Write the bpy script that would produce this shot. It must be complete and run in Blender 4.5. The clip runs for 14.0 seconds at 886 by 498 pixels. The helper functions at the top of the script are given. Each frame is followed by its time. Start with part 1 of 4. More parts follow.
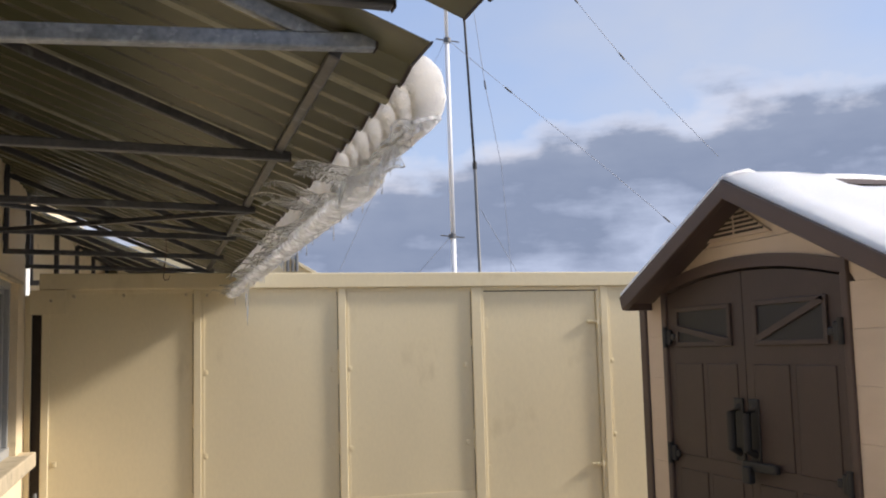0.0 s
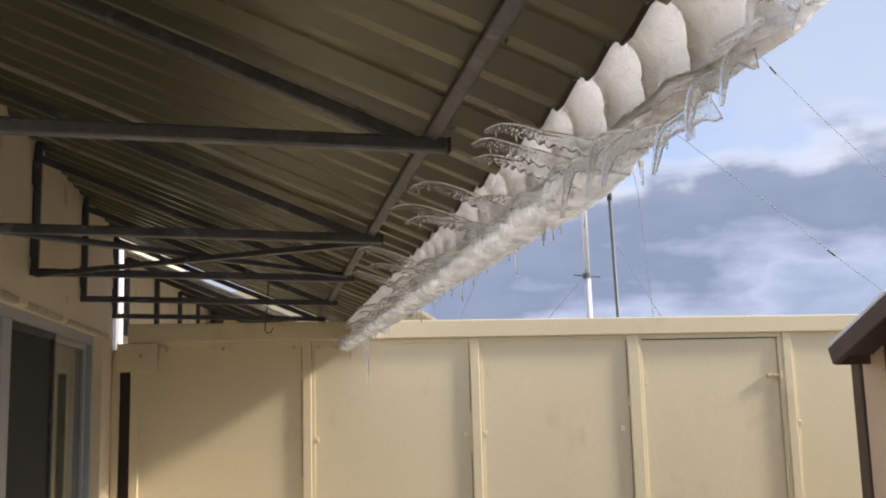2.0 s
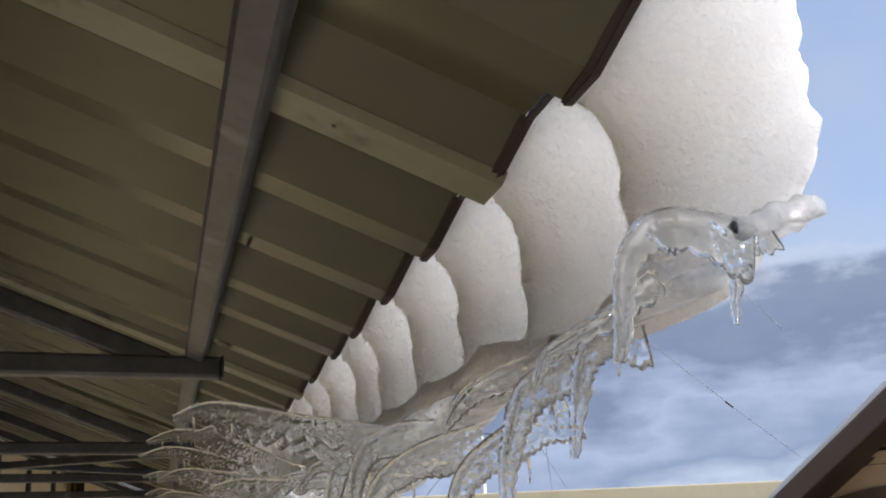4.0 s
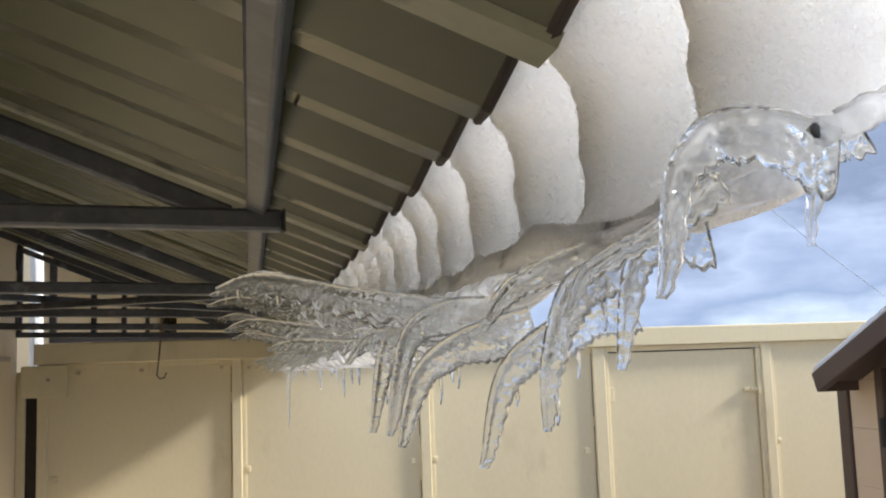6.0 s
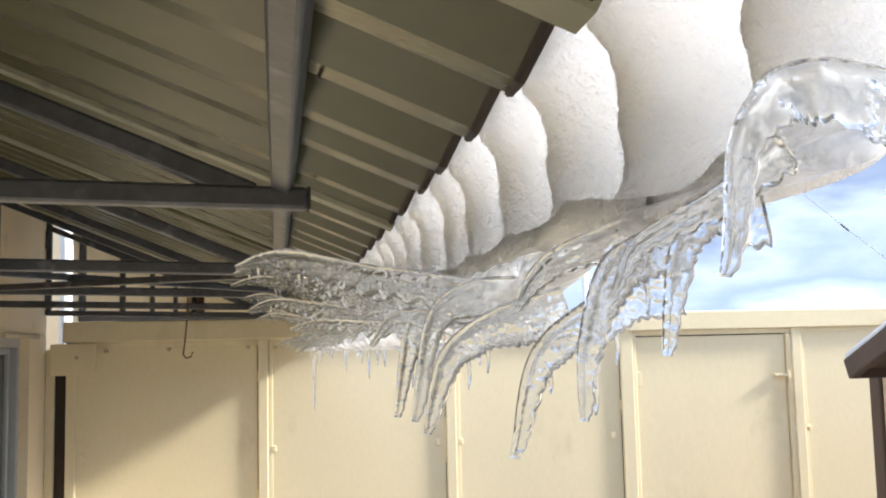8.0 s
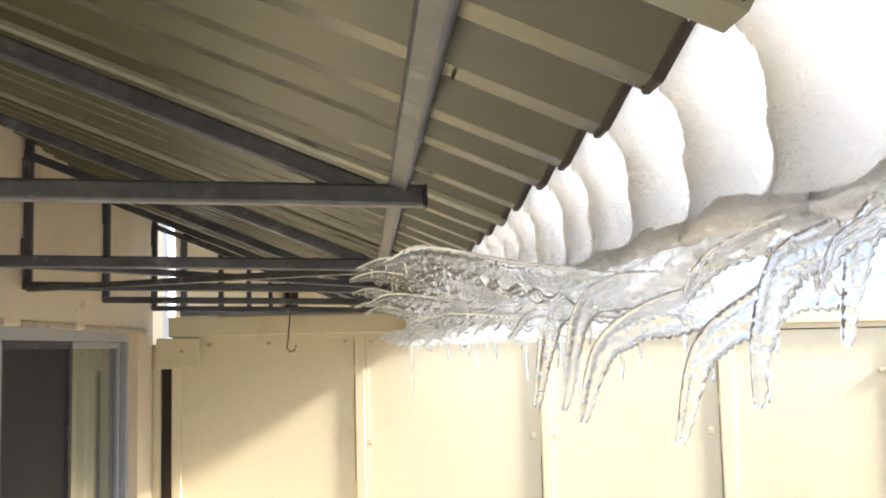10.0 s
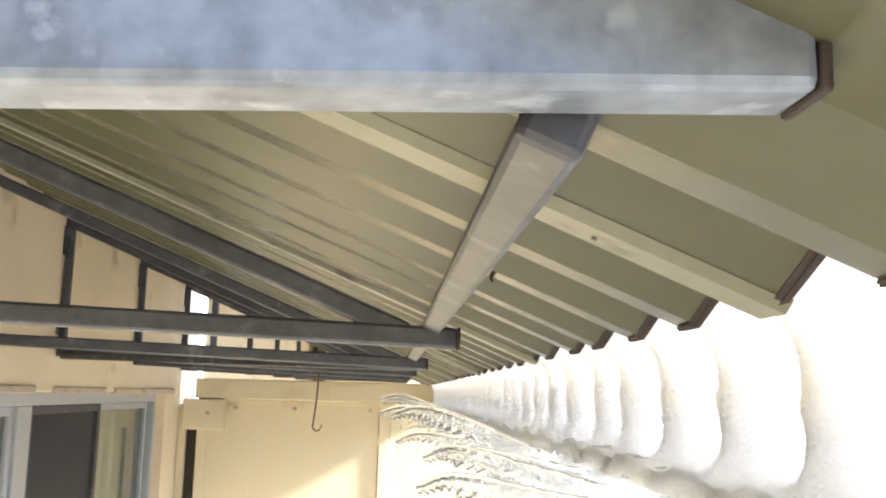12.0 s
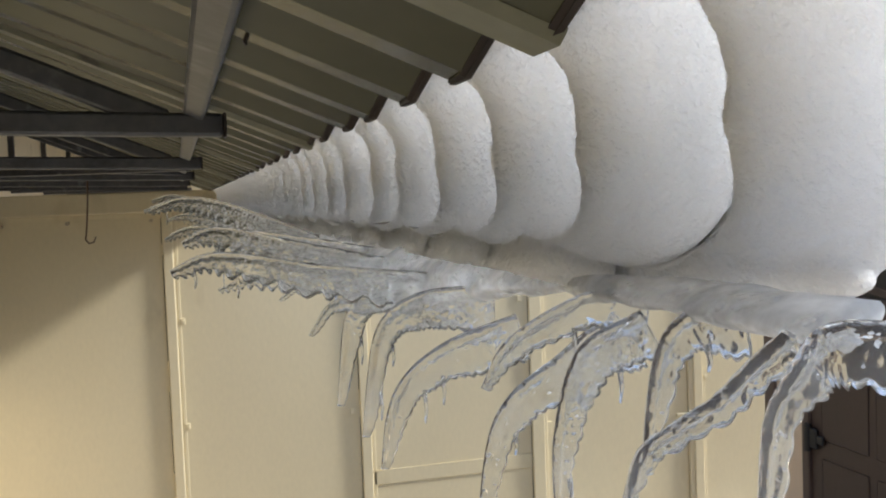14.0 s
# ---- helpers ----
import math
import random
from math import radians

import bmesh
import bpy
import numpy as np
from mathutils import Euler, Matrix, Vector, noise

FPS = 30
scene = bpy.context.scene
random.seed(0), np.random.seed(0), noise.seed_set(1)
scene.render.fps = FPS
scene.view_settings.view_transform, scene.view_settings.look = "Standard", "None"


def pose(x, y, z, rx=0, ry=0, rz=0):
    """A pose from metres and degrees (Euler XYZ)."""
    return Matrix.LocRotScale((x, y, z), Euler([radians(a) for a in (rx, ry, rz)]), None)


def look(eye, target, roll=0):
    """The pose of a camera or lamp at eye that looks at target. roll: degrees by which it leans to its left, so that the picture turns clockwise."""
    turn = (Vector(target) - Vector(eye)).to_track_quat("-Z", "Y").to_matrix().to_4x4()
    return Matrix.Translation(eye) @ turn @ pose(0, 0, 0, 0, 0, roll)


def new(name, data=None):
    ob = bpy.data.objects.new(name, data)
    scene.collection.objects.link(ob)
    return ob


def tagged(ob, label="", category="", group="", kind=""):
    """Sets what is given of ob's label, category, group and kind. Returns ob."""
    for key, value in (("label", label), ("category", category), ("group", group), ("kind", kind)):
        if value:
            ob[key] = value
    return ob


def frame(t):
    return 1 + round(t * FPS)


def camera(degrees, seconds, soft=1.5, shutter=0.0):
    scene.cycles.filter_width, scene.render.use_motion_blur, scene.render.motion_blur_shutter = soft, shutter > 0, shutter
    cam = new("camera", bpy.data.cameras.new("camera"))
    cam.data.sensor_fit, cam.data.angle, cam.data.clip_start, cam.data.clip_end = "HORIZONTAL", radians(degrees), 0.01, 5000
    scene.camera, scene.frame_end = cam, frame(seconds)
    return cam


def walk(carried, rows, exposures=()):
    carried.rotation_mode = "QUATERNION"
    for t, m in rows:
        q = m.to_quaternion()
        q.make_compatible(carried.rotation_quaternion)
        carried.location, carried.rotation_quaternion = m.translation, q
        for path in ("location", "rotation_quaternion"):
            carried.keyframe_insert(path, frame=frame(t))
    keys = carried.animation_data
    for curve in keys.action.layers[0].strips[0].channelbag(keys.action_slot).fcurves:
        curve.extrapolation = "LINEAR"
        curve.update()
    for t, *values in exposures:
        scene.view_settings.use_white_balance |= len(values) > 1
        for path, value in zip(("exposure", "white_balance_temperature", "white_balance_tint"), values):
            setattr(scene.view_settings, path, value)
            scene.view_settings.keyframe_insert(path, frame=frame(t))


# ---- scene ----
cam = camera(48.9, 14.0, soft=2.0)
PATH = [
    (0, (-0.286, -0.359, 1.848), (0.276, 1.549, 2.052), -1.5),
    (0.5, (-0.313, -0.086, 1.863), (0.132, 1.852, 2.08), -1.4),
    (1, (-0.217, 0.285, 1.858), (-0.013, 2.267, 2.029), -2.3),
    (1.5, (-0.224, 0.612, 1.881), (-0.127, 2.603, 2.04), -1.7),
    (2, (-0.236, 0.978, 1.988), (0.117, 2.924, 2.284), -1.6),
    (2.4, (-0.163, 1.125, 1.997), (0.374, 2.961, 2.58), -2.6),
    (2.5, (-0.132, 1.2, 2.003), (0.431, 3.003, 2.659), -3.3),
    (2.7, (-0.095, 1.285, 2.04), (0.504, 3.062, 2.735), -3.1),
    (4.8, (0.124, 1.572, 2.33), (0.601, 3.494, 2.61), -1.1),
    (5, (0.123, 1.573, 2.328), (0.569, 3.511, 2.543), 0.0),
    (5.5, (0.121, 1.573, 2.32), (0.532, 3.515, 2.561), -1.8),
    (6, (0.115, 1.571, 2.317), (0.507, 3.518, 2.553), -2.0),
    (6.5, (0.113, 1.572, 2.314), (0.492, 3.525, 2.522), -2.0),
    (7, (0.12, 1.595, 2.317), (0.473, 3.556, 2.495), -1.1),
    (7.2, (0.121, 1.606, 2.318), (0.483, 3.564, 2.503), -1.1),
    (9.3, (0.106, 1.605, 2.311), (0.339, 3.581, 2.518), -2.1),
    (9.5, (0.097, 1.594, 2.308), (0.31, 3.574, 2.495), -2.1),
    (10, (0.072, 1.584, 2.317), (0.234, 3.568, 2.511), -1.4),
    (10.5, (0.091, 1.598, 2.347), (0.232, 3.579, 2.579), 0.0),
    (11, (0.085, 1.603, 2.417), (0.208, 3.591, 2.606), 1.9),
    (11.5, (0.054, 1.558, 2.459), (0.143, 3.541, 2.701), 2.9),
    (12, (0.065, 1.552, 2.461), (0.163, 3.528, 2.758), 1.6),
    (12.5, (0.078, 1.587, 2.458), (0.174, 3.579, 2.606), 0.1),
    (13, (0.086, 1.623, 2.445), (0.433, 3.593, 2.451), -0.7),
    (13.5, (0.091, 1.621, 2.441), (0.639, 3.543, 2.365), -1.4),
    (14, (0.095, 1.627, 2.434), (0.619, 3.554, 2.325), -2.2),
]
EXPO = [(0.0, 0.82, 6700, 14), (1.5, 0.9, 6700, 14), (2.0, 1.0, 6700, 14), (2.5, 0.95, 6600, 13), (5.0, 0.68, 6300, 11), (6.0, 1.2, 6300, 10), (7.0, 1.6, 6300, 10), (9.5, 2.1, 6200, 10), (10.2, 2.5, 6200, 10), (10.8, 2.95, 6200, 10), (12.3, 3.05, 6100, 9), (12.8, 2.55, 6100, 9), (13.4, 1.75, 6100, 9), (14.0, 1.0, 6100, 9)]
walk(cam, [(t, look(eye, target, roll)) for t, eye, target, roll in PATH], EXPO)

# ---- light ----
SUN_FROM = Vector((1.0, -0.15, 0.60)).normalized()
world = bpy.data.worlds.new("sky")
scene.world = world
world.use_nodes = True
wn, wl = world.node_tree.nodes, world.node_tree.links
bg = wn["Background"]
sky = wn.new("ShaderNodeTexSky")
sky.sky_type = "NISHITA"
sky.sun_disc = False
sky.sun_elevation = math.asin(SUN_FROM.z)
sky.sun_rotation = math.atan2(SUN_FROM.x, SUN_FROM.y)
sky.altitude, sky.air_density, sky.dust_density = 2400, 1.0, 0.2
tc = wn.new("ShaderNodeTexCoord")
xyz = wn.new("ShaderNodeSeparateXYZ")
wl.new(tc.outputs["Generated"], xyz.inputs[0])


def sky_math(op, a, b=0.0, c=0.0):
    """One step of arithmetic in the sky's node tree."""
    m = wn.new("ShaderNodeMath")
    m.operation = op
    for k, v in enumerate((a, b, c)):
        if isinstance(v, (int, float)):
            m.inputs[k].default_value = v
        else:
            wl.new(v, m.inputs[k])
    return m.outputs[0]


def sky_noise(scale, detail, rough, stretch, at):
    mp = wn.new("ShaderNodeMapping")
    mp.inputs["Location"].default_value, mp.inputs["Scale"].default_value = at, stretch
    wl.new(tc.outputs["Generated"], mp.inputs["Vector"])
    tex = wn.new("ShaderNodeTexNoise")
    tex.inputs["Scale"].default_value, tex.inputs["Detail"].default_value, tex.inputs["Roughness"].default_value = scale, detail, rough
    wl.new(mp.outputs["Vector"], tex.inputs["Vector"])
    return tex.outputs["Fac"]


def sky_ramp(fac, *stops):
    r = wn.new("ShaderNodeValToRGB")
    while len(r.color_ramp.elements) < len(stops):
        r.color_ramp.elements.new(0.5)
    for e, (at, col) in zip(r.color_ramp.elements, stops):
        e.position, e.color = at, (*col, 1)
    wl.new(fac, r.inputs["Fac"])
    return r.outputs["Color"]


def sky_mix(fac, a, b):
    m = wn.new("ShaderNodeMix")
    m.data_type = "RGBA"
    wl.new(fac, m.inputs["Factor"])
    wl.new(a, m.inputs["A"])
    wl.new(b, m.inputs["B"])
    return m.outputs["Result"]


# pale high haze, a bank of cumulus with bright heads, flat streaks low down
haze = sky_noise(2.2, 7, 0.5, (1, 1, 2.0), (0.4, 1.7, 0.2))
pale = sky_ramp(haze, (0.36, (1.55, 2.0, 2.95)), (0.66, (2.3, 2.5, 2.85)))
clear = sky_mix(sky_ramp(haze, (0.2, (0.55,) * 3), (0.7, (0.9,) * 3)), sky.outputs["Color"], pale)
bearing = sky_math("ARCTAN2", xyz.outputs["X"], xyz.outputs["Y"])
swell = sky_math("SINE", sky_math("MULTIPLY_ADD", bearing, 4.2, -1.25))
puff = sky_noise(7.0, 9, 0.52, (1, 1, 1.5), (3.1, 0.6, 0.0))
head = sky_math("MULTIPLY_ADD", swell, 0.055, sky_math("MULTIPLY_ADD", puff, 0.20, 0.105))
depth = sky_math("SUBTRACT", head, xyz.outputs["Z"])
bank = sky_ramp(sky_math("MULTIPLY_ADD", sky_noise(5.0, 8, 0.55, (1, 1, 4.5), (0.0, 2.0, 1.0)), 0.16, sky_math("SUBTRACT", depth, 0.08)),
                (0.0, (3.1, 3.2, 3.5)), (0.022, (2.5, 2.7, 3.2)), (0.05, (1.15, 1.42, 1.98)), (0.095, (0.98, 1.24, 1.8)), (0.14, (1.9, 2.25, 3.0)), (0.19, (1.25, 1.6, 2.3)), (0.25, (2.5, 2.9, 3.5)))
cover = sky_ramp(depth, (0.0, (0, 0, 0)), (0.035, (1, 1, 1)))
wl.new(sky_mix(cover, clear, bank), bg.inputs["Color"])
bg.inputs["Strength"].default_value = 0.145

sun = new("sun", bpy.data.lights.new("sun", "SUN"))
sun.data.energy, sun.data.angle, sun.data.color = 3.1, radians(7.0), (1.0, 0.945, 0.86)
sun.matrix_world = look(SUN_FROM * 30, (0, 0, 0))


# ---- materials ----
def material(name, colour, rough=0.6, metal=0.0, vary=0.12, scale=3.0, fine=60.0, bump=0.15, stretch=(1, 1, 1), spot=None, spot_at=0.62, coord="Object"):
    """A painted or raw surface: two scales of tone, stains of a second colour, fine relief."""
    m = bpy.data.materials.new(name)
    m.use_nodes = True
    n, l = m.node_tree.nodes, m.node_tree.links
    p = n["Principled BSDF"]
    p.inputs["Roughness"].default_value, p.inputs["Metallic"].default_value = rough, metal
    co = n.new("ShaderNodeNewGeometry") if coord == "Position" else n.new("ShaderNodeTexCoord")
    ma = n.new("ShaderNodeMapping")
    ma.inputs["Scale"].default_value = stretch
    l.new(co.outputs["Position" if coord == "Position" else "Object"], ma.inputs["Vector"])
    big, small = n.new("ShaderNodeTexNoise"), n.new("ShaderNodeTexNoise")
    big.inputs["Scale"].default_value, big.inputs["Detail"].default_value = scale, 5
    small.inputs["Scale"].default_value, small.inputs["Detail"].default_value = fine, 4
    l.new(ma.outputs["Vector"], big.inputs["Vector"])
    l.new(ma.outputs["Vector"], small.inputs["Vector"])
    add = n.new("ShaderNodeMath")
    add.operation = "MULTIPLY_ADD"
    add.inputs[1].default_value, add.inputs[2].default_value = 0.45, 0.0
    l.new(small.outputs["Fac"], add.inputs[0])
    mixf = n.new("ShaderNodeMath")
    mixf.operation = "MULTIPLY_ADD"
    mixf.inputs[1].default_value = 0.55
    l.new(big.outputs["Fac"], mixf.inputs[0])
    l.new(add.outputs[0], mixf.inputs[2])
    ramp = n.new("ShaderNodeValToRGB")
    e = ramp.color_ramp.elements
    e[0].position, e[1].position = 0.3, 0.7
    e[0].color = (*[c * (1 - vary) for c in colour], 1)
    e[1].color = (*[min(1, c * (1 + vary)) for c in colour], 1)
    l.new(mixf.outputs[0], ramp.inputs["Fac"])
    out = ramp.outputs["Color"]
    if spot:
        st = n.new("ShaderNodeTexNoise")
        st.inputs["Scale"].default_value, st.inputs["Detail"].default_value = scale * 1.7, 8
        l.new(ma.outputs["Vector"], st.inputs["Vector"])
        sr = n.new("ShaderNodeValToRGB")
        sr.color_ramp.elements[0].position, sr.color_ramp.elements[1].position = spot_at, spot_at + 0.1
        l.new(st.outputs["Fac"], sr.inputs["Fac"])
        mx = n.new("ShaderNodeMix")
        mx.data_type = "RGBA"
        l.new(sr.outputs["Color"], mx.inputs["Factor"])
        l.new(out, mx.inputs["A"])
        mx.inputs["B"].default_value = (*spot, 1)
        out = mx.outputs["Result"]
    l.new(out, p.inputs["Base Color"])
    if bump:
        b = n.new("ShaderNodeBump")
        b.inputs["Strength"].default_value, b.inputs["Distance"].default_value = bump, 0.004
        l.new(mixf.outputs[0], b.inputs["Height"])
        l.new(b.outputs["Normal"], p.inputs["Normal"])
    return m


CREAM = material("cream_paint", (0.72, 0.62, 0.405), 0.55, vary=0.05, scale=1.6, fine=45, bump=0.045, stretch=(1, 1, 0.5), spot=(0.62, 0.52, 0.32), spot_at=0.64)
STUCCO = material("cream_stucco", (0.80, 0.66, 0.44), 0.8, vary=0.1, scale=2.2, fine=90, bump=0.5, spot=(0.56, 0.43, 0.26), spot_at=0.63)
OLIVE = material("olive_sheet_paint", (0.080, 0.078, 0.041), 0.27, vary=0.1, scale=2.5, fine=40, bump=0.05, stretch=(0.35, 1, 1), spot=(0.068, 0.064, 0.039), spot_at=0.62)
LAP = material("stained_lap_paint", (0.20, 0.195, 0.135), 0.45, vary=0.14, scale=9, fine=60, bump=0.1, spot=(0.09, 0.085, 0.065), spot_at=0.62)
GALV = material("galvanised_steel", (0.085, 0.087, 0.094), 0.45, 0.5, vary=0.35, scale=9, fine=55, bump=0.12, spot=(0.17, 0.175, 0.19), spot_at=0.6)
# galvanised steel again, lighter: sky light on the near bracket put into its colour
GALV_LIT = material("galvanised_steel_lit", (0.22, 0.245, 0.28), 0.42, 0.35, vary=0.5, scale=22, fine=60, bump=0.1, spot=(0.36, 0.39, 0.43), spot_at=0.58)
DARKSTEEL = material("dark_weathered_steel", (0.06, 0.055, 0.055), 0.6, 0.3, vary=0.35, scale=7, fine=60, bump=0.2, spot=(0.11, 0.10, 0.09), spot_at=0.6)
# dirty cut edges and seams, also the shade painted into gaps of the panel wall
EDGE_GAP = material("dark_edge_and_gap_shade", (0.035, 0.025, 0.02), 0.7, 0.1, vary=0.3, scale=20, fine=90, bump=0.1)
WHITE = material("white_window_paint", (0.36, 0.37, 0.37), 0.4, vary=0.08, scale=5, fine=60, bump=0.06, spot=(0.55, 0.53, 0.48), spot_at=0.66)
SILL = material("sill_concrete", (0.50, 0.42, 0.29), 0.8, vary=0.18, scale=6, fine=80, bump=0.4, spot=(0.33, 0.28, 0.2), spot_at=0.58)
CURTAIN = material("pale_curtain", (0.80, 0.82, 0.68), 0.9, vary=0.12, scale=4, fine=70, bump=0.1, stretch=(6, 6, 0.4))
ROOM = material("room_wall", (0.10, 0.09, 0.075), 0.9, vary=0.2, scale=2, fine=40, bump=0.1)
MESH = material("dark_screen", (0.016, 0.0155, 0.016), 0.8, vary=0.25, scale=4, fine=150, bump=0.1)
TAN = material("tan_resin", (0.56, 0.44, 0.32), 0.55, vary=0.07, scale=4, fine=120, bump=0.18, stretch=(1, 1, 2.5))
BROWN = material("brown_resin", (0.074, 0.047, 0.037), 0.55, vary=0.14, scale=5, fine=110, bump=0.2)
DOORBROWN = material("brown_door_resin", (0.050, 0.031, 0.024), 0.55, vary=0.16, scale=4, fine=90, bump=0.25, stretch=(1, 1, 0.3))
BLACK = material("black_plastic", (0.010, 0.009, 0.009), 0.55, vary=0.2, scale=8, fine=90, bump=0.08)
MASTW = material("white_mast_paint", (0.85, 0.86, 0.88), 0.5, vary=0.06, scale=4, fine=50, bump=0.05)
MASTG = material("grey_mast_steel", (0.16, 0.165, 0.17), 0.55, 0.3, vary=0.2, scale=4, fine=50, bump=0.05)
WIRE = material("dark_wire", (0.3, 0.33, 0.4), 0.6, vary=0.2, scale=10, fine=80, bump=0.0)
CONCRETE = material("yard_concrete", (0.27, 0.25, 0.225), 0.85, vary=0.2, scale=0.8, fine=30, bump=0.4, spot=(0.78, 0.80, 0.83), spot_at=0.54, coord="Position")
RUST = material("rusty_wire", (0.10, 0.06, 0.04), 0.8, 0.2, vary=0.3, scale=20, fine=90, bump=0.2)
CEILWHITE = material("far_white_wall", (0.78, 0.78, 0.76), 0.7, vary=0.06, scale=2, fine=50, bump=0.1)


PARASOL = material("dark_parasol_cloth", (0.05, 0.055, 0.045), 0.9, vary=0.2, scale=8, fine=90, bump=0.2)


def snow_material():
    m = bpy.data.materials.new("granular_snow")
    m.use_nodes = True
    n, l = m.node_tree.nodes, m.node_tree.links
    p, out = n["Principled BSDF"], n["Material Output"]
    g = n.new("ShaderNodeNewGeometry")
    big, mid, fine = (n.new("ShaderNodeTexNoise") for _ in range(3))
    for tex, s, d in ((big, 9, 4), (mid, 75, 6), (fine, 240, 3)):
        tex.inputs["Scale"].default_value, tex.inputs["Detail"].default_value = s, d
        l.new(g.outputs["Position"], tex.inputs["Vector"])
    ramp = n.new("ShaderNodeValToRGB")
    ramp.color_ramp.elements[0].position, ramp.color_ramp.elements[1].position = 0.34, 0.54
    ramp.color_ramp.elements[0].color, ramp.color_ramp.elements[1].color = (0.952, 0.966, 0.982, 1), (0.988, 0.995, 1.0, 1)
    l.new(mid.outputs["Fac"], ramp.inputs["Fac"])
    l.new(ramp.outputs["Color"], p.inputs["Base Color"])
    p.inputs["Roughness"].default_value = 0.32
    add = n.new("ShaderNodeMath")
    add.operation = "MULTIPLY_ADD"
    add.inputs[1].default_value = 0.5
    l.new(fine.outputs["Fac"], add.inputs[0])
    l.new(mid.outputs["Fac"], add.inputs[2])
    b = n.new("ShaderNodeBump")
    b.inputs["Strength"].default_value, b.inputs["Distance"].default_value = 0.85, 0.013
    l.new(add.outputs[0], b.inputs["Height"])
    l.new(b.outputs["Normal"], p.inputs["Normal"])
    p.subsurface_method = "RANDOM_WALK"
    p.inputs["Subsurface Weight"].default_value = 0.95
    p.inputs["Subsurface Radius"].default_value = (1.0, 1.02, 1.05)
    p.inputs["Subsurface Scale"].default_value = 0.075
    return m


def ice_material(name, cloudy, bump):
    """Clear ice with a share of cloudy, bubbly patches."""
    m = bpy.data.materials.new(name)
    m.use_nodes = True
    n, l = m.node_tree.nodes, m.node_tree.links
    p, out = n["Principled BSDF"], n["Material Output"]
    p.inputs["Base Color"].default_value = (0.97, 0.985, 0.99, 1)
    p.inputs["Transmission Weight"].default_value, p.inputs["IOR"].default_value, p.inputs["Roughness"].default_value = 1.0, 1.31, 0.02
    g = n.new("ShaderNodeNewGeometry")
    a, c = n.new("ShaderNodeTexNoise"), n.new("ShaderNodeTexNoise")
    a.inputs["Scale"].default_value, a.inputs["Detail"].default_value = 70, 3
    c.inputs["Scale"].default_value, c.inputs["Detail"].default_value = 26, 5
    for tex in (a, c):
        l.new(g.outputs["Position"], tex.inputs["Vector"])
    b = n.new("ShaderNodeBump")
    b.inputs["Strength"].default_value, b.inputs["Distance"].default_value = bump, 0.006
    vo = n.new("ShaderNodeTexVoronoi")
    vo.feature = "SMOOTH_F1"
    vo.inputs["Scale"].default_value, vo.inputs["Smoothness"].default_value = 150, 0.2
    l.new(g.outputs["Position"], vo.inputs["Vector"])
    bub = n.new("ShaderNodeValToRGB")
    bub.color_ramp.elements[0].position, bub.color_ramp.elements[1].position = 0.18, 0.42
    bub.color_ramp.elements[0].color, bub.color_ramp.elements[1].color = (1, 1, 1, 1), (0, 0, 0, 1)
    l.new(vo.outputs["Distance"], bub.inputs["Fac"])
    mad = n.new("ShaderNodeMath")
    mad.operation = "MULTIPLY_ADD"
    mad.inputs[1].default_value = 0.8
    l.new(bub.outputs["Color"], mad.inputs[0])
    l.new(a.outputs["Fac"], mad.inputs[2])
    l.new(mad.outputs[0], b.inputs["Height"])
    l.new(b.outputs["Normal"], p.inputs["Normal"])
    d = n.new("ShaderNodeBsdfDiffuse")
    d.inputs["Color"].default_value = (0.93, 0.94, 0.95, 1)
    tr = n.new("ShaderNodeBsdfTranslucent")
    tr.inputs["Color"].default_value = (0.93, 0.94, 0.96, 1)
    white = n.new("ShaderNodeMixShader")
    white.inputs["Fac"].default_value = 0.5
    l.new(d.outputs[0], white.inputs[1])
    l.new(tr.outputs[0], white.inputs[2])
    r = n.new("ShaderNodeValToRGB")
    r.color_ramp.elements[0].position, r.color_ramp.elements[1].position = 0.42, 0.72
    r.color_ramp.elements[0].color = (cloudy * 0.35,) * 3 + (1,)
    r.color_ramp.elements[1].color = (min(1, cloudy * 1.8),) * 3 + (1,)
    l.new(c.outputs["Fac"], r.inputs["Fac"])
    mix = n.new("ShaderNodeMixShader")
    l.new(r.outputs["Color"], mix.inputs["Fac"])
    l.new(p.outputs[0], mix.inputs[1])
    l.new(white.outputs[0], mix.inputs[2])
    l.new(mix.outputs[0], out.inputs["Surface"])
    return m


def glass_material():
    m = bpy.data.materials.new("window_glass")
    m.use_nodes = True
    p = m.node_tree.nodes["Principled BSDF"]
    p.inputs["Transmission Weight"].default_value, p.inputs["IOR"].default_value, p.inputs["Roughness"].default_value = 1.0, 1.45, 0.0
    p.inputs["Base Color"].default_value = (0.86, 0.90, 0.86, 1)
    return m


SNOW, ICE, SLUSH, GLASS = snow_material(), ice_material("clear_ice", 0.14, 0.28), ice_material("cloudy_ice", 0.75, 0.7), glass_material()


# ---- builders ----
def thing(name, label="", category="", group="", kind="", at=(0, 0, 0)):
    ob = new(name)
    ob.empty_display_size = 0.1
    ob.location = at
    return tagged(ob, label, category, group, kind)


def mesh_of(name, bm, mat, smooth=False):
    bmesh.ops.recalc_face_normals(bm, faces=bm.faces)
    me = bpy.data.meshes.new(name)
    bm.to_mesh(me)
    bm.free()
    me.materials.append(mat)
    if smooth:
        for f in me.polygons:
            f.use_smooth = True
    return me


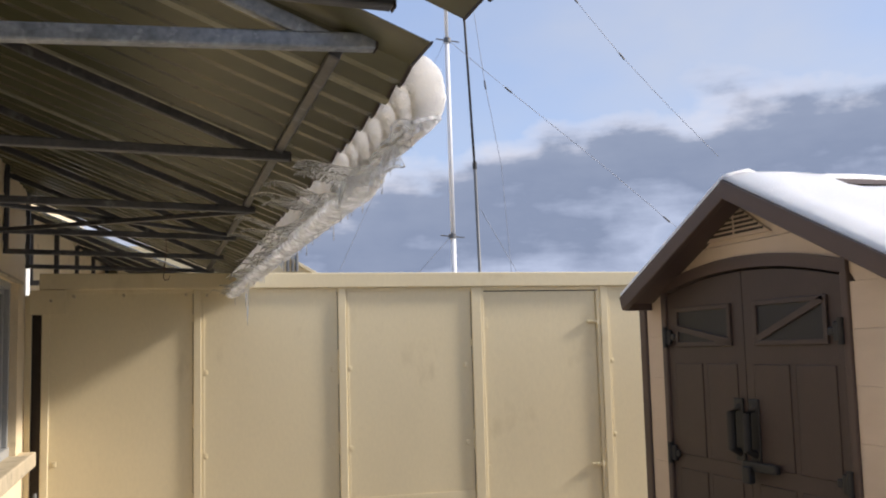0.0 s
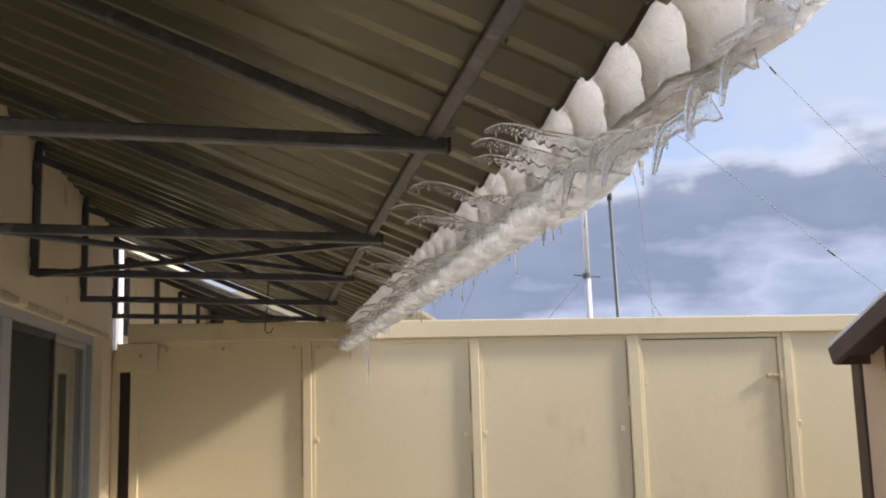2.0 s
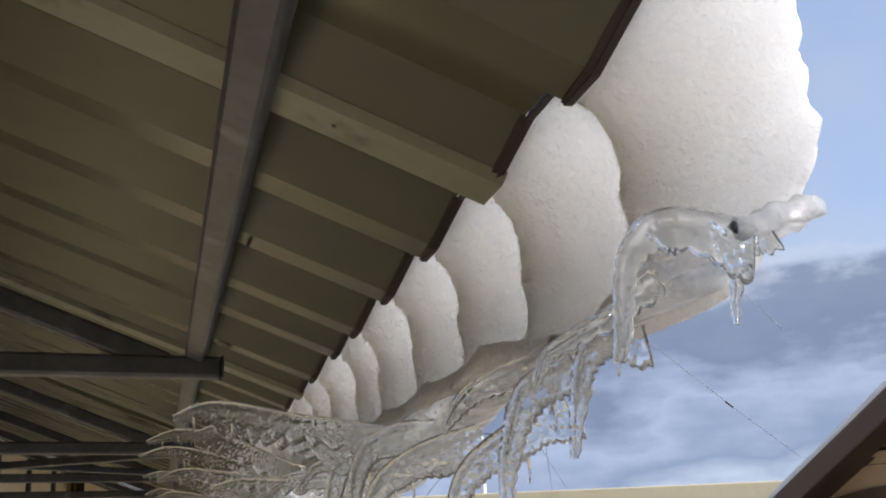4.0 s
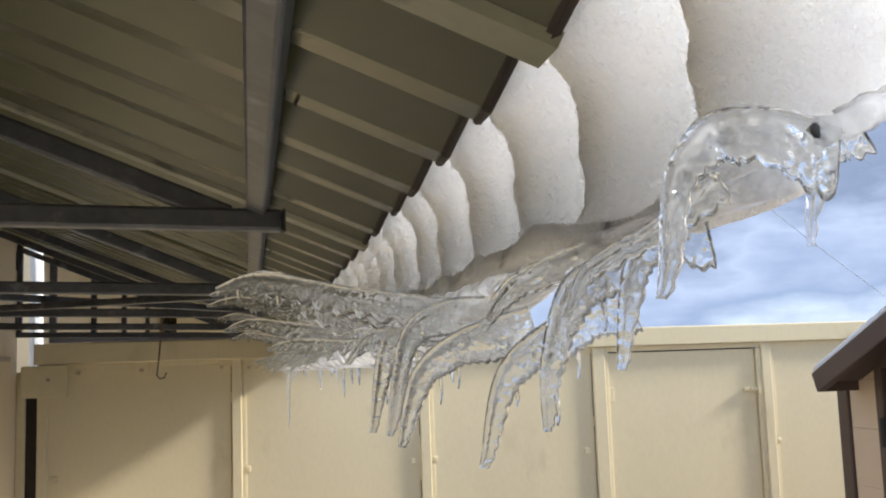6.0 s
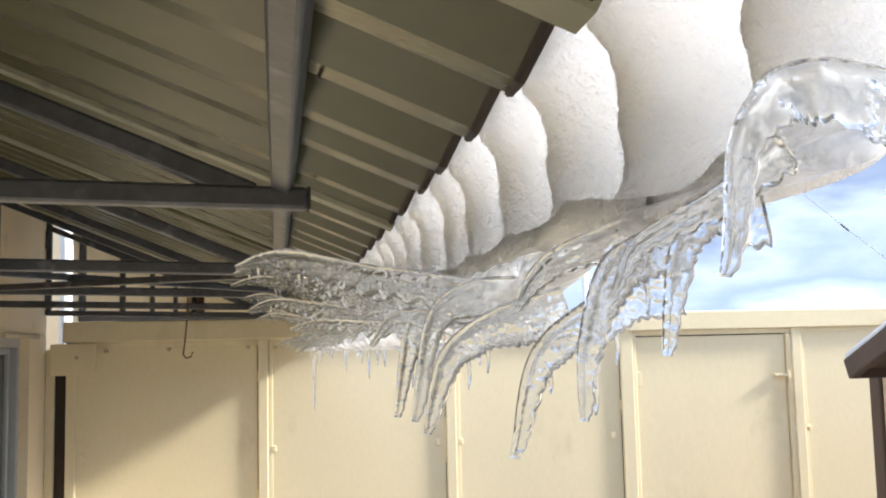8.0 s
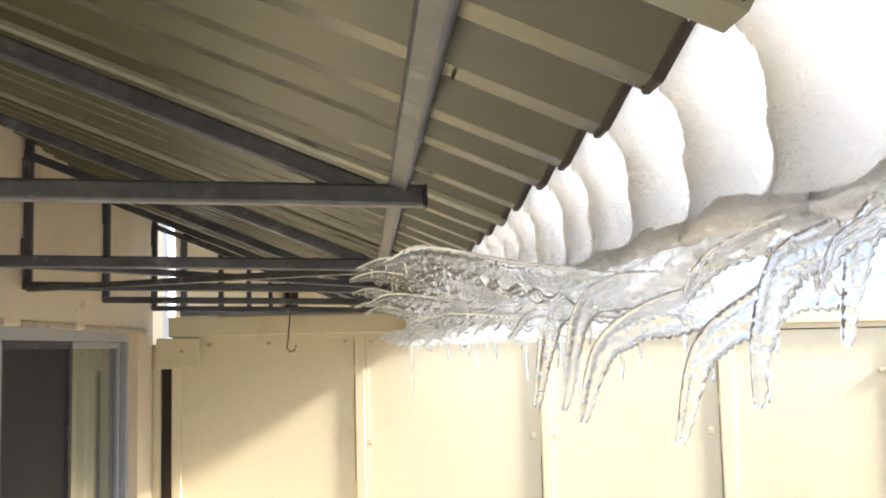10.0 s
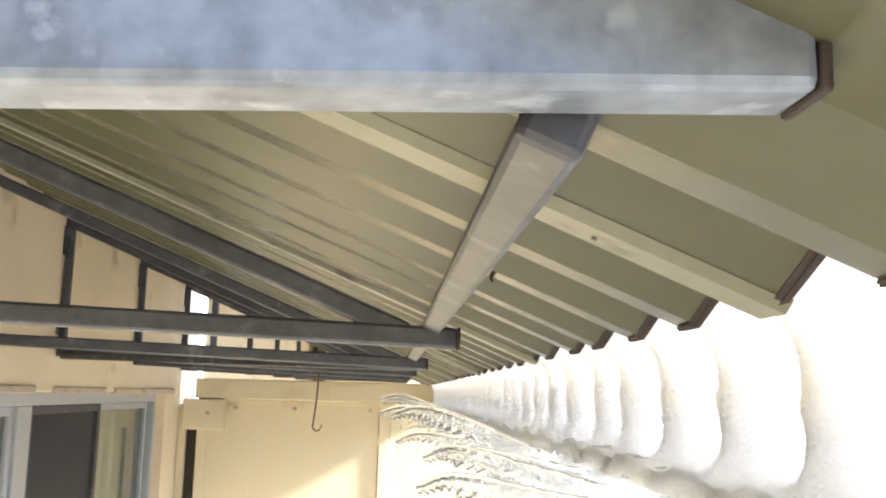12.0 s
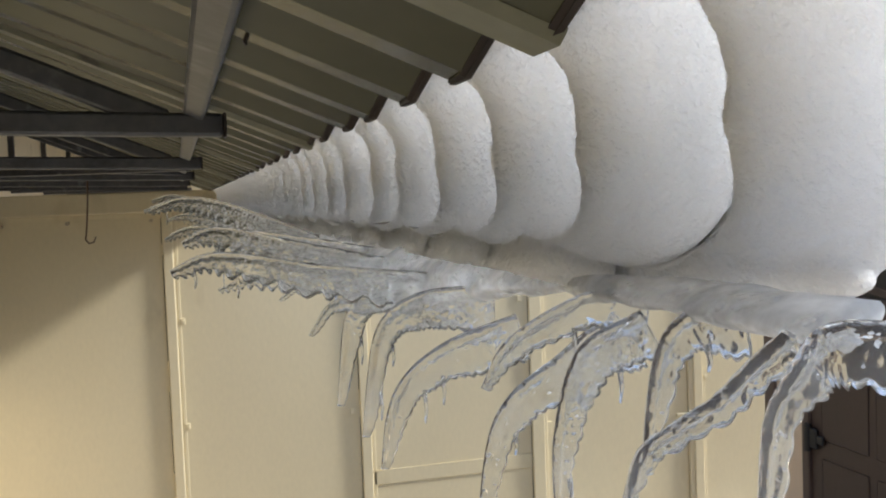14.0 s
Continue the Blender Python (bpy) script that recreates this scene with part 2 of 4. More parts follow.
def part(name, bm, mat, parent=None, label="", smooth=False):
    ob = new(name, mesh_of(name, bm, mat, smooth))
    if parent:
        ob.parent = parent
        ob.matrix_parent_inverse = Matrix.Translation(-parent.location) if parent.parent is None else Matrix()
    if label:
        ob["label"] = label
    return ob


def box(x0, x1, y0, y1, z0, z1, bevel=0.004, bm=None, m=None):
    bm = bm or bmesh.new()
    made = bmesh.ops.create_cube(bm, size=1.0)["verts"]
    for v in made:
        v.co = Vector(((x0 + x1) / 2 + v.co.x * (x1 - x0), (y0 + y1) / 2 + v.co.y * (y1 - y0), (z0 + z1) / 2 + v.co.z * (z1 - z0)))
    if bevel:
        edges = list({e for v in made for e in v.link_edges})
        got = bmesh.ops.bevel(bm, geom=edges, offset=bevel, segments=2, affect="EDGES", profile=0.5)
        made = list({v for f in got["faces"] for v in f.verts} | {v for v in made if v.is_valid})
    if m:
        bmesh.ops.transform(bm, matrix=m, verts=made)
    return bm


def bar(a, b, w, h, up=(0, 0, 1), bevel=0.005, bm=None):
    """A square tube or strip from a to b, w wide and h high."""
    a, b, up = Vector(a), Vector(b), Vector(up)
    d = (b - a).normalized()
    side = d.cross(up).normalized()
    top = side.cross(d)
    m = Matrix((side, d, top)).transposed().to_4x4()
    m.translation = (a + b) / 2
    return box(-w / 2, w / 2, -(b - a).length / 2, (b - a).length / 2, -h / 2, h / 2, bevel, bm, m)


def rod(points, radius, sides=8, bm=None, taper=1.0):
    """A round bar along points."""
    bm = bm or bmesh.new()
    pts = [Vector(p) for p in points]
    rings = []
    for i, p in enumerate(pts):
        d = (pts[min(i + 1, len(pts) - 1)] - pts[max(i - 1, 0)]).normalized()
        ref = Vector((0, 0, 1)) if abs(d.z) < 0.9 else Vector((1, 0, 0))
        u = d.cross(ref).normalized()
        w = d.cross(u)
        r = radius * (1 + (taper - 1) * i / (len(pts) - 1))
        rings.append([bm.verts.new(p + r * (math.cos(a) * u + math.sin(a) * w)) for a in (2 * math.pi * k / sides for k in range(sides))])
    for r0, r1 in zip(rings, rings[1:]):
        for k in range(sides):
            bm.faces.new((r0[k], r0[(k + 1) % sides], r1[(k + 1) % sides], r1[k]))
    bm.faces.new(rings[0])
    bm.faces.new(rings[-1][::-1])
    return bm


def prism(outline, depth, place):
    """A flat outline (u, v) given depth; place(u, v, w) lays it into the world."""
    bm = bmesh.new()
    a = [bm.verts.new(place(u, v, 0.0)) for u, v in outline]
    b = [bm.verts.new(place(u, v, depth)) for u, v in outline]
    bm.faces.new(a)
    bm.faces.new(b[::-1])
    for i in range(len(a)):
        j = (i + 1) % len(a)
        bm.faces.new((a[i], a[j], b[j], b[i]))
    return bm


# ---- ground ----
def build_ground():
    bm = bmesh.new()
    n = 24
    grid = [[bm.verts.new(((i / n - 0.5) * 3000, (j / n - 0.5) * 3000, 0)) for j in range(n + 1)] for i in range(n + 1)]
    for i in range(n):
        for j in range(n):
            bm.faces.new((grid[i][j], grid[i + 1][j], grid[i + 1][j + 1], grid[i][j + 1]))
    ob = part("ground", bm, CONCRETE)
    tagged(ob, "grey concrete yard with patches of old snow", "ground", kind="structure")


build_ground()

# ---- house wall with its long window ----
XW = -1.30
WIN_Y0, WIN_Y1, WIN_Z0, WIN_Z1 = -3.0, 7.64, 1.17, 2.43


def build_house():
    house = thing("wall_house", "cream stucco house wall with a long window", "wall", kind="structure", at=(XW, 3, 0))
    t = 0.24
    part("wall_below", box(XW - t, XW, -5, 8.06, 0, WIN_Z0 - 0.15, 0.006), STUCCO, house)
    part("wall_above", box(XW - t, XW, -5, 8.06, WIN_Z1, 3.62, 0.006), STUCCO, house)
    part("wall_end", box(XW - t, XW, WIN_Y1, 8.06, WIN_Z0 - 0.15, WIN_Z1, 0.0), STUCCO, house)
    part("wall_start", box(XW - t, XW, -5, WIN_Y0, WIN_Z0 - 0.15, WIN_Z1, 0.0), STUCCO, house)
    part("gable_end", box(XW - 4.0, XW - t, 7.82, 8.06, 0, 3.62, 0.0), STUCCO, house)
    # uneven plaster line over the window
    random.seed(4)
    bm = bmesh.new()
    y = 2.0
    while y < 7.5:
        ln = random.uniform(0.25, 0.8)
        box(XW - 0.02, XW + random.uniform(0.008, 0.016), y, y + ln, WIN_Z1 - 0.004, WIN_Z1 + random.uniform(0.012, 0.03), 0.004, bm)
        y += ln + random.uniform(0.0, 0.25)
    part("plaster_drip", bm, SILL, house, "rough plaster edge over the window")
    sill = box(XW - t, XW + 0.11, WIN_Y0, 7.95, WIN_Z0 - 0.15, WIN_Z0 - 0.035, 0.012)
    tagged(part("window_sill", sill, SILL), "worn cream concrete window sill", "sill", kind="structure")
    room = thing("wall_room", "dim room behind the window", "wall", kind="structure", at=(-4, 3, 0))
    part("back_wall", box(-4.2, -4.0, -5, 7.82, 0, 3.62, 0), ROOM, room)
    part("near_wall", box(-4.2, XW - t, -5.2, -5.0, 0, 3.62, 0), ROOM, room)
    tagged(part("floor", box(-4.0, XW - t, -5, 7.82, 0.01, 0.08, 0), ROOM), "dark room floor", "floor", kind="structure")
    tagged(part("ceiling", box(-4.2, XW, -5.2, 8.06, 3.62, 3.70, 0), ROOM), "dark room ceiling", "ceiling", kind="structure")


def build_window():
    w = thing("window_1", "long white-framed sliding window with pale curtains behind", "window", kind="structure", at=(XW - 0.09, 4, WIN_Z0))
    xo, xi = XW - 0.055, XW - 0.115
    part("window_frame", box(xi, xo, WIN_Y0, WIN_Y1, WIN_Z1 - 0.055, WIN_Z1, 0.005), WHITE, w)
    part("window_frame", box(xi, xo + 0.01, WIN_Y0, WIN_Y1, WIN_Z0 - 0.035, WIN_Z0 + 0.03, 0.005), WHITE, w)
    for y0, y1 in ((WIN_Y0, WIN_Y0 + 0.05), (0.9, 1.02), (3.75, 3.85), (5.42, 5.57), (WIN_Y1 - 0.045, WIN_Y1)):
        part("mullion", box(xi, xo, y0, y1, WIN_Z0 + 0.03, WIN_Z1 - 0.055, 0.005), WHITE, w)
    sashes = ((-2.9, 0.88, 0), (1.04, 3.745, 1), (3.855, 5.415, 0), (5.575, 6.55, 1), (6.42, 7.58, 0))
    for y0, y1, screen in sashes:
        dx = -0.025 if y0 == 6.42 else 0.0
        z0, z1 = WIN_Z0 + 0.032, WIN_Z1 - 0.057
        s = part("sash", box(xi + 0.012 + dx, xo - 0.012 + dx, y0, y0 + 0.045, z0, z1, 0.004), WHITE if not screen else DARKSTEEL, w)
        part("stile", box(xi + 0.012 + dx, xo - 0.012 + dx, y1 - 0.045, y1, z0, z1, 0.004), WHITE if not screen else DARKSTEEL, s)
        part("rail", box(xi + 0.014 + dx, xo - 0.014 + dx, y0 + 0.045, y1 - 0.045, z1 - 0.035, z1, 0.004), WHITE if not screen else DARKSTEEL, s)
        part("rail", box(xi + 0.014 + dx, xo - 0.014 + dx, y0 + 0.045, y1 - 0.045, z0, z0 + 0.035, 0.004), WHITE if not screen else DARKSTEEL, s)
        pane = part("pane", box(xi + 0.026 + dx, xi + 0.031 + dx, y0 + 0.045, y1 - 0.045, z0 + 0.035, z1 - 0.035, 0), MESH if screen else GLASS, s, "dark insect screen" if screen else "clear glass pane")
        pane.visible_shadow = bool(screen)


def build_curtain(y0, y1):
    bm = bmesh.new()
    n = int((y1 - y0) / 0.012)
    random.seed(int(y0 * 10))
    rows = []
    ph = [random.uniform(0, 6.3) for _ in range(3)]
    for z in (1.0, 1.5, 2.0, 2.40):
        rows.append([])
        for i in range(n + 1):
            y = y0 + (y1 - y0) * i / n
            x = XW - 0.20 + 0.034 * math.sin(y * 52 + ph[0] + 0.9 * math.sin(y * 9)) + 0.012 * math.sin(y * 23 + ph[1])
            rows[-1].append(bm.verts.new((x, y, z)))
    for r0, r1 in zip(rows, rows[1:]):
        for i in range(n):
            bm.faces.new((r0[i], r0[i + 1], r1[i + 1], r1[i]))
    bmesh.ops.solidify(bm, geom=bm.faces[:], thickness=0.003)
    tagged(part("curtain", bm, CURTAIN, smooth=True), "pale green-cream pleated curtain hanging inside the window", "curtain", group="curtains in the window")


build_house()
build_window()
build_curtain(3.7, 5.5)
build_curtain(6.3, 7.7)
build_curtain(-2.9, 0.9)

# ---- panel wall at the end of the yard ----
YF = 8.0
STILES = ((0.0, 0.065), (1.215, 1.285), (2.43, 2.525), (3.70, 3.775), (4.95, 5.02), (6.2, 6.27), (7.45, 7.52))


def build_panel_wall():
    wall = thing("wall_panels", "cream painted steel panel wall with upright frames", "wall", kind="structure", at=(3, YF + 0.1, 0))
    yp = YF + 0.024
    left = -1.17
    edges = [(left, left + 0.06)] + list(STILES)
    for (a0, a1), (b0, b1) in zip(edges, edges[1:]):
        if a0 == 2.43:
            continue
        part("panel", box(a1 - 0.01, b0 + 0.01, yp, yp + 0.03, 0.05, 2.42, 0.003), CREAM, wall)
    for a, b in edges:
        part("stile", box(a, b, YF, yp + 0.03, 0.02, 2.40, 0.007), CREAM, wall)
        if a > -1:
            random.seed(int(a * 100) + 3)
            z = 0.1
            while z < 2.2:
                ln = random.uniform(0.3, 0.9)
                part("seam", box(a - 0.004, a - 0.0005, YF + 0.018, yp - 0.002, z, min(z + ln, 2.36), 0.0), EDGE_GAP, wall, "dark open seam beside the stile")
                z += ln + random.uniform(0.05, 0.3)
            part("batten", box(b + 0.004, b + 0.028, YF + 0.018, yp, 0.02, 2.399, 0.004), CREAM, wall)
    part("top_rail", box(left - 0.02, 7.6, YF - 0.02, yp + 0.06, 2.40, 2.53, 0.008), CREAM, wall)
    part("shadow_lip", box(left + 0.06, 7.5, YF + 0.02, yp, 2.365, 2.399, 0.004), CREAM, wall)
    part("low_rail", box(1.29, 2.43, YF + 0.018, yp, 0.50, 0.60, 0.006), CREAM, wall)
    part("corner_plate", box(-1.26, -0.99, YF - 0.035, YF - 0.005, 2.20, 2.395, 0.006), CREAM, wall)
    for x, z in ((-1.10, 2.31), (-0.93, 2.345), (-0.55, 2.35), (-0.06, 2.35), (0.11, 2.345)):
        part("screw", rod(((x, YF - 0.05, z), (x, YF + 0.06, z)), 0.012, 8), SILL, wall)
    for x in (-1.06, 0.105, 1.32, 3.81):
        for z in (1.70, 1.02):
            clip = part("clip", box(x - 0.024, x + 0.012, YF + 0.015, yp, z - 0.022, z + 0.022, 0.006), CREAM, wall)
            part("bolt", rod(((x - 0.005, YF + 0.004, z), (x - 0.005, YF + 0.02, z)), 0.008, 8), CREAM, clip)
    for x in (1.16, 2.36):
        for z in (1.70, 1.02):
            part("clip", box(x - 0.012, x + 0.024, YF + 0.010, yp, z - 0.022, z + 0.022, 0.006), CREAM, wall)
    # added dark sheet: the slot's shade put in as colour
    part("gap_shade", box(-1.298, -1.115, YF + 0.10, YF + 0.13, 0.0, 2.36, 0.0), EDGE_GAP, wall, "dark sheet standing for the shade in the corner gap")
    part("corner_strip", box(-1.298, -1.250, YF + 0.04, YF + 0.09, 0.0, 2.36, 0.004), CREAM, wall)
    # the door leaf
    d = thing("door_1", "cream painted steel door set flush into the panel wall", "door", kind="structure", at=(3.1, YF + 0.03, 0.1))
    part("door_leaf", box(2.550, 3.659, YF + 0.032, YF + 0.062, 0.12, 2.357, 0.004), CREAM, d)
    # dark sheet behind the leaf, so its gaps read as shaded
    part("door_gap_shade", box(2.52, 3.705, YF + 0.07, YF + 0.09, 0.05, 2.42, 0.0), EDGE_GAP, d, "dark sheet standing for the shade in the gap round the door")
    part("door_frame", box(2.527, 2.546, YF + 0.012, YF + 0.07, 0.05, 2.36, 0.003), CREAM, d)
    part("door_frame", box(3.664, 3.70, YF + 0.012, YF + 0.07, 0.05, 2.36, 0.003), CREAM, d)
    for z in (2.07, 0.76):
        part("hinge_plate", box(2.535, 2.585, YF + 0.022, YF + 0.034, z - 0.05, z + 0.05, 0.003), CREAM, d)
        h = part("bolt_latch", box(3.56, 3.68, YF + 0.002, YF + 0.028, z - 0.012, z + 0.012, 0.005), CREAM, d, "small painted slide bolt")
        part("knob", rod(((3.60, YF - 0.02, z + 0.004), (3.60, YF + 0.01, z + 0.004)), 0.008, 8), CREAM, h)
        part("keeper", box(3.655, 3.672, YF - 0.008, YF + 0.03, z - 0.03, z + 0.03, 0.004), CREAM, h)


build_panel_wall()


def build_unseen_wall():
    """An added unseen wall closing the yard behind the walk; it darkens the roof's underside."""
    w = part("wall_unseen", box(XW, 7.6, -4.6, -4.4, 0, 2.53, 0.008), CREAM)
    tagged(w, "added plain cream wall out of view, darkening the roof folds", "wall", kind="structure")


build_unseen_wall()


# ---- lean-to roof ----
ROOF_Y0, ROOF_Y1 = 1.76, 8.42
EAVE_X, EAVE_Z = 0.320, 2.557
SLOPE = math.tan(radians(22.5))
GAPS = (0.170, 0.173, 0.183, 0.147, 0.210, 0.173)
SHEET = sum(GAPS)
FIRST = 2.115


def teeth(y0, y1, first=FIRST):
    """The y of each fold corner along the eave."""
    ys, k, y = [], 0, first
    while y < y1:
        ys.append(y)
        y += GAPS[k % 6]
        k += 1
    y, k = first, 5
    while True:
        y -= GAPS[k % 6]
        k -= 1
        if y <= y0:
            break
        ys.insert(0, y)
    return [q for q in ys if y0 < q < y1]


def fold_line(y0, y1, depth=0.036):
    """Points (y, drop) of the sheet's section: wide high flats with narrow low troughs."""
    pts = [(y0, 0.0)]
    for y in teeth(y0 + 0.02, y1 - 0.14):
        pts += [(y, 0.0), (y + 0.040, depth), (y + 0.080, depth), (y + 0.116, 0.0)]
    pts.append((y1, 0.0))
    return pts


def roof_z(x):
    return EAVE_Z + (EAVE_X - x) * SLOPE


def build_sheet_roof(name, y0, y1, label):
    roof = thing(name, label, "roof", kind="structure", at=(-0.5, (y0 + y1) / 2, roof_z(-0.5)))
    pts = fold_line(y0, y1)
    xs = (EAVE_X, 0.0, -0.5, -1.0, XW + 0.002)
    bm = bmesh.new()
    nz = Vector((math.sin(math.atan(SLOPE)), 0, math.cos(math.atan(SLOPE))))
    low = [[bm.verts.new(Vector((x, y, roof_z(x))) - nz * d) for y, d in pts] for x in xs]
    top = [[bm.verts.new(Vector((x, y, roof_z(x))) - nz * (d - 0.0025)) for y, d in pts] for x in xs]
    for i in range(len(xs) - 1):
        for j in range(len(pts) - 1):
            bm.faces.new((low[i][j], low[i][j + 1], low[i + 1][j + 1], low[i + 1][j]))
            bm.faces.new((top[i][j], top[i + 1][j], top[i + 1][j + 1], top[i][j + 1]))
    for j in range(len(pts) - 1):
        bm.faces.new((low[0][j], top[0][j], top[0][j + 1], low[0][j + 1]))
        bm.faces.new((low[-1][j], low[-1][j + 1], top[-1][j + 1], top[-1][j]))
    for i in range(len(xs) - 1):
        bm.faces.new((low[i][0], low[i + 1][0], top[i + 1][0], top[i][0]))
        bm.faces.new((low[i][-1], top[i][-1], top[i + 1][-1], low[i + 1][-1]))
    part("sheet", bm, OLIVE, roof, "olive-grey painted folded metal sheet")
    # dark dirty rim along the cut end of the sheet
    bm = bmesh.new()
    a = [bm.verts.new(Vector((EAVE_X + 0.0015, y, roof_z(EAVE_X))) - nz * (d + 0.004)) for y, d in pts]
    b = [bm.verts.new(Vector((EAVE_X + 0.0015, y, roof_z(EAVE_X))) - nz * (d - 0.004)) for y, d in pts]
    c = [bm.verts.new(Vector((EAVE_X + 0.007, y, roof_z(EAVE_X))) - nz * (d + 0.004)) for y, d in pts]
    e = [bm.verts.new(Vector((EAVE_X + 0.007, y, roof_z(EAVE_X))) - nz * (d - 0.004)) for y, d in pts]
    for j in range(len(pts) - 1):
        bm.faces.new((a[j], a[j + 1], b[j + 1], b[j]))
        bm.faces.new((c[j], e[j], e[j + 1], c[j + 1]))
        bm.faces.new((a[j], c[j], c[j + 1], a[j + 1]))
        bm.faces.new((b[j], b[j + 1], e[j + 1], e[j]))
    part("cut_edge", bm, EDGE_GAP, roof, "dark dirty cut edge")
    # grime on the underside along the cut end
    for y in teeth(y0 + 0.02, y1 - 0.14):
        bm = bmesh.new()
        sec = ((y + 0.001, 0.0), (y + 0.040, 0.036), (y + 0.080, 0.036))
        ends = ((EAVE_X + 0.002, EAVE_X - 0.0035), (EAVE_X + 0.002, EAVE_X - 0.003), (EAVE_X + 0.002, EAVE_X - 0.001))
        rows = [[[bm.verts.new(Vector((x, yy, roof_z(x))) - nz * (d + o)) for x in ends[k]] for k, (yy, d) in enumerate(sec)] for o in (0.0004, 0.0022)]
        for j in range(2):
            for r in rows:
                bm.faces.new((r[j][0], r[j][1], r[j + 1][1], r[j + 1][0]))
            for e in (0, 1):
                bm.faces.new((rows[0][j][e], rows[1][j][e], rows[1][j + 1][e], rows[0][j + 1][e]))
        part("edge_grime", bm, EDGE_GAP, roof, "dark grime along the cut edge")
    # where two sheets lap, a second trough lies under the first, stained and a little longer
    for y in [q for q in teeth(y0 + 0.1, y1 - 0.2) if abs((q - FIRST + SHEET / 2) % SHEET - SHEET / 2) < 0.02]:
        bm = bmesh.new()
        sec = ((y + 0.034, 0.0315), (y + 0.0385, 0.0395), (y + 0.0815, 0.0395), (y + 0.087, 0.034))
        ends = (EAVE_X + 0.0075, -1.25)
        lo = [[bm.verts.new(Vector((x, yy, roof_z(x))) - nz * d) for yy, d in sec] for x in ends]
        hi = [[bm.verts.new(Vector((x, yy, roof_z(x))) - nz * (d - 0.002)) for yy, d in sec] for x in ends]
        for j in range(3):
            bm.faces.new((lo[0][j], lo[0][j + 1], lo[1][j + 1], lo[1][j]))
            bm.faces.new((hi[0][j], hi[1][j], hi[1][j + 1], hi[0][j + 1]))
            bm.faces.new((lo[0][j], hi[0][j], hi[0][j + 1], lo[0][j + 1]))
        lap = part("side_lap", bm, LAP, roof, "grey-green stained lapping fold")
        for x in (0.21, -0.35, -0.9):
            p = Vector((x, y + 0.06, roof_z(x))) - nz * 0.041
            part("screw", rod((p + nz * 0.002, p - nz * 0.0008), 0.0018, 8), LAP, lap)
    for y in [q for k, q in enumerate(teeth(y0 + 0.1, y1 - 0.2)) if k % 7 == 3]:
        p = Vector((0.178, y + 0.06, roof_z(0.175))) - nz * 0.037
        part("screw_tip", rod((p, p - nz * 0.006, p - nz * 0.009 + Vector((0.003, 0, 0))), 0.0026, 7, None, 0.5), EDGE_GAP, roof, "dark screw tip with swarf")
    return roof, nz


def build_bracket(y, mat, x0=XW, ze=2.550, xe=0.168, rise=0.042):
    """A welded triangle: wall post, level chord and sloping rafter."""
    br = thing("roof_bracket", "grey steel triangular roof bracket fixed to the wall", "bracket", "brackets under the roof", at=(x0, y, 2.56))
    s = 0.034 if ze < 2.56 else 0.040
    part("chord", bar((x0, y, ze + rise), (xe, y, ze), s, s, bevel=0.005), mat, br)
    part("chord_end", bar((xe, y, ze), (xe + 0.005, y, ze), s + 0.002, s + 0.002, bevel=0.002), EDGE_GAP, br, "dark open tube end")
    part("wall_post", bar((x0 + 0.019, y, ze + 0.059), (x0 + 0.019, y, 3.19), s - 0.003, s - 0.003, up=(0, 1, 0), bevel=0.005), mat, br)
    nz = Vector((math.sin(math.atan(SLOPE)), 0, math.cos(math.atan(SLOPE))))
    a = Vector((x0 + 0.02, y, roof_z(x0 + 0.02))) - nz * (0.089 - (ze - 2.55) * 0.9)
    b = Vector((0.122, y, roof_z(0.122))) - nz * (0.089 - (ze - 2.55) * 0.9)
    part("rafter", bar(a, b, s - 0.006, s, up=nz, bevel=0.005), mat, br)
    for z in (2.72, 3.05):
        part("fixing_plate", box(x0, x0 + 0.012, y - 0.035, y + 0.035, z - 0.06, z + 0.06, 0.003), mat, br)
    return br


def build_purlin(y0, y1, drop=0.0):
    nz = Vector((math.sin(math.atan(SLOPE)), 0, math.cos(math.atan(SLOPE))))
    for x in (0.152,):
        p = Vector((x, 0, roof_z(x) - drop)) - nz * (0.037 + 0.017)
        ob = part("purlin", bar((p.x, y0, p.z), (p.x, y1, p.z), 0.031, 0.033, up=nz, bevel=0.005), GALV)
        tagged(ob, "galvanised square tube purlin under the roof sheet", "beam", group="purlins")


build_sheet_roof("roof_main", ROOF_Y0, ROOF_Y1, "olive-grey folded metal lean-to roof seen from below")
near_roof, _ = build_sheet_roof("roof_near", -3.6, 1.51, "olive-grey folded metal lean-to roof of the next bay")
near_roof.location.z -= 0.028
build_bracket(1.915, GALV_LIT, ze=2.598, xe=0.222, rise=-0.052)
for yb in (3.108, 4.435, 5.63, 6.84, 8.02):
    build_bracket(yb, GALV)
for yb in (1.50, 0.24, -1.02, -2.28):
    build_bracket(yb, GALV)
def build_brace(y0, y1, dz):
    """A flat bracing tube from the foot of one bracket to the eave end of the next."""
    ob = part("cross_brace", bar((XW + 0.03, y0, 2.588 + dz), (0.135, y1, 2.553 + dz), 0.03, 0.022, bevel=0.004), GALV)
    tagged(ob, "grey steel bracing tube crossing between two roof brackets", "beam", group="cross braces")


build_brace(4.45, 5.615, 0.012)
build_brace(5.615, 4.45, -0.012)
build_purlin(1.9365, 8.36)
build_purlin(-3.5, 1.42, 0.028)

# ---- shed ----
SX, RIDGE_Y, HALF = 3.38, 4.93, 1.46


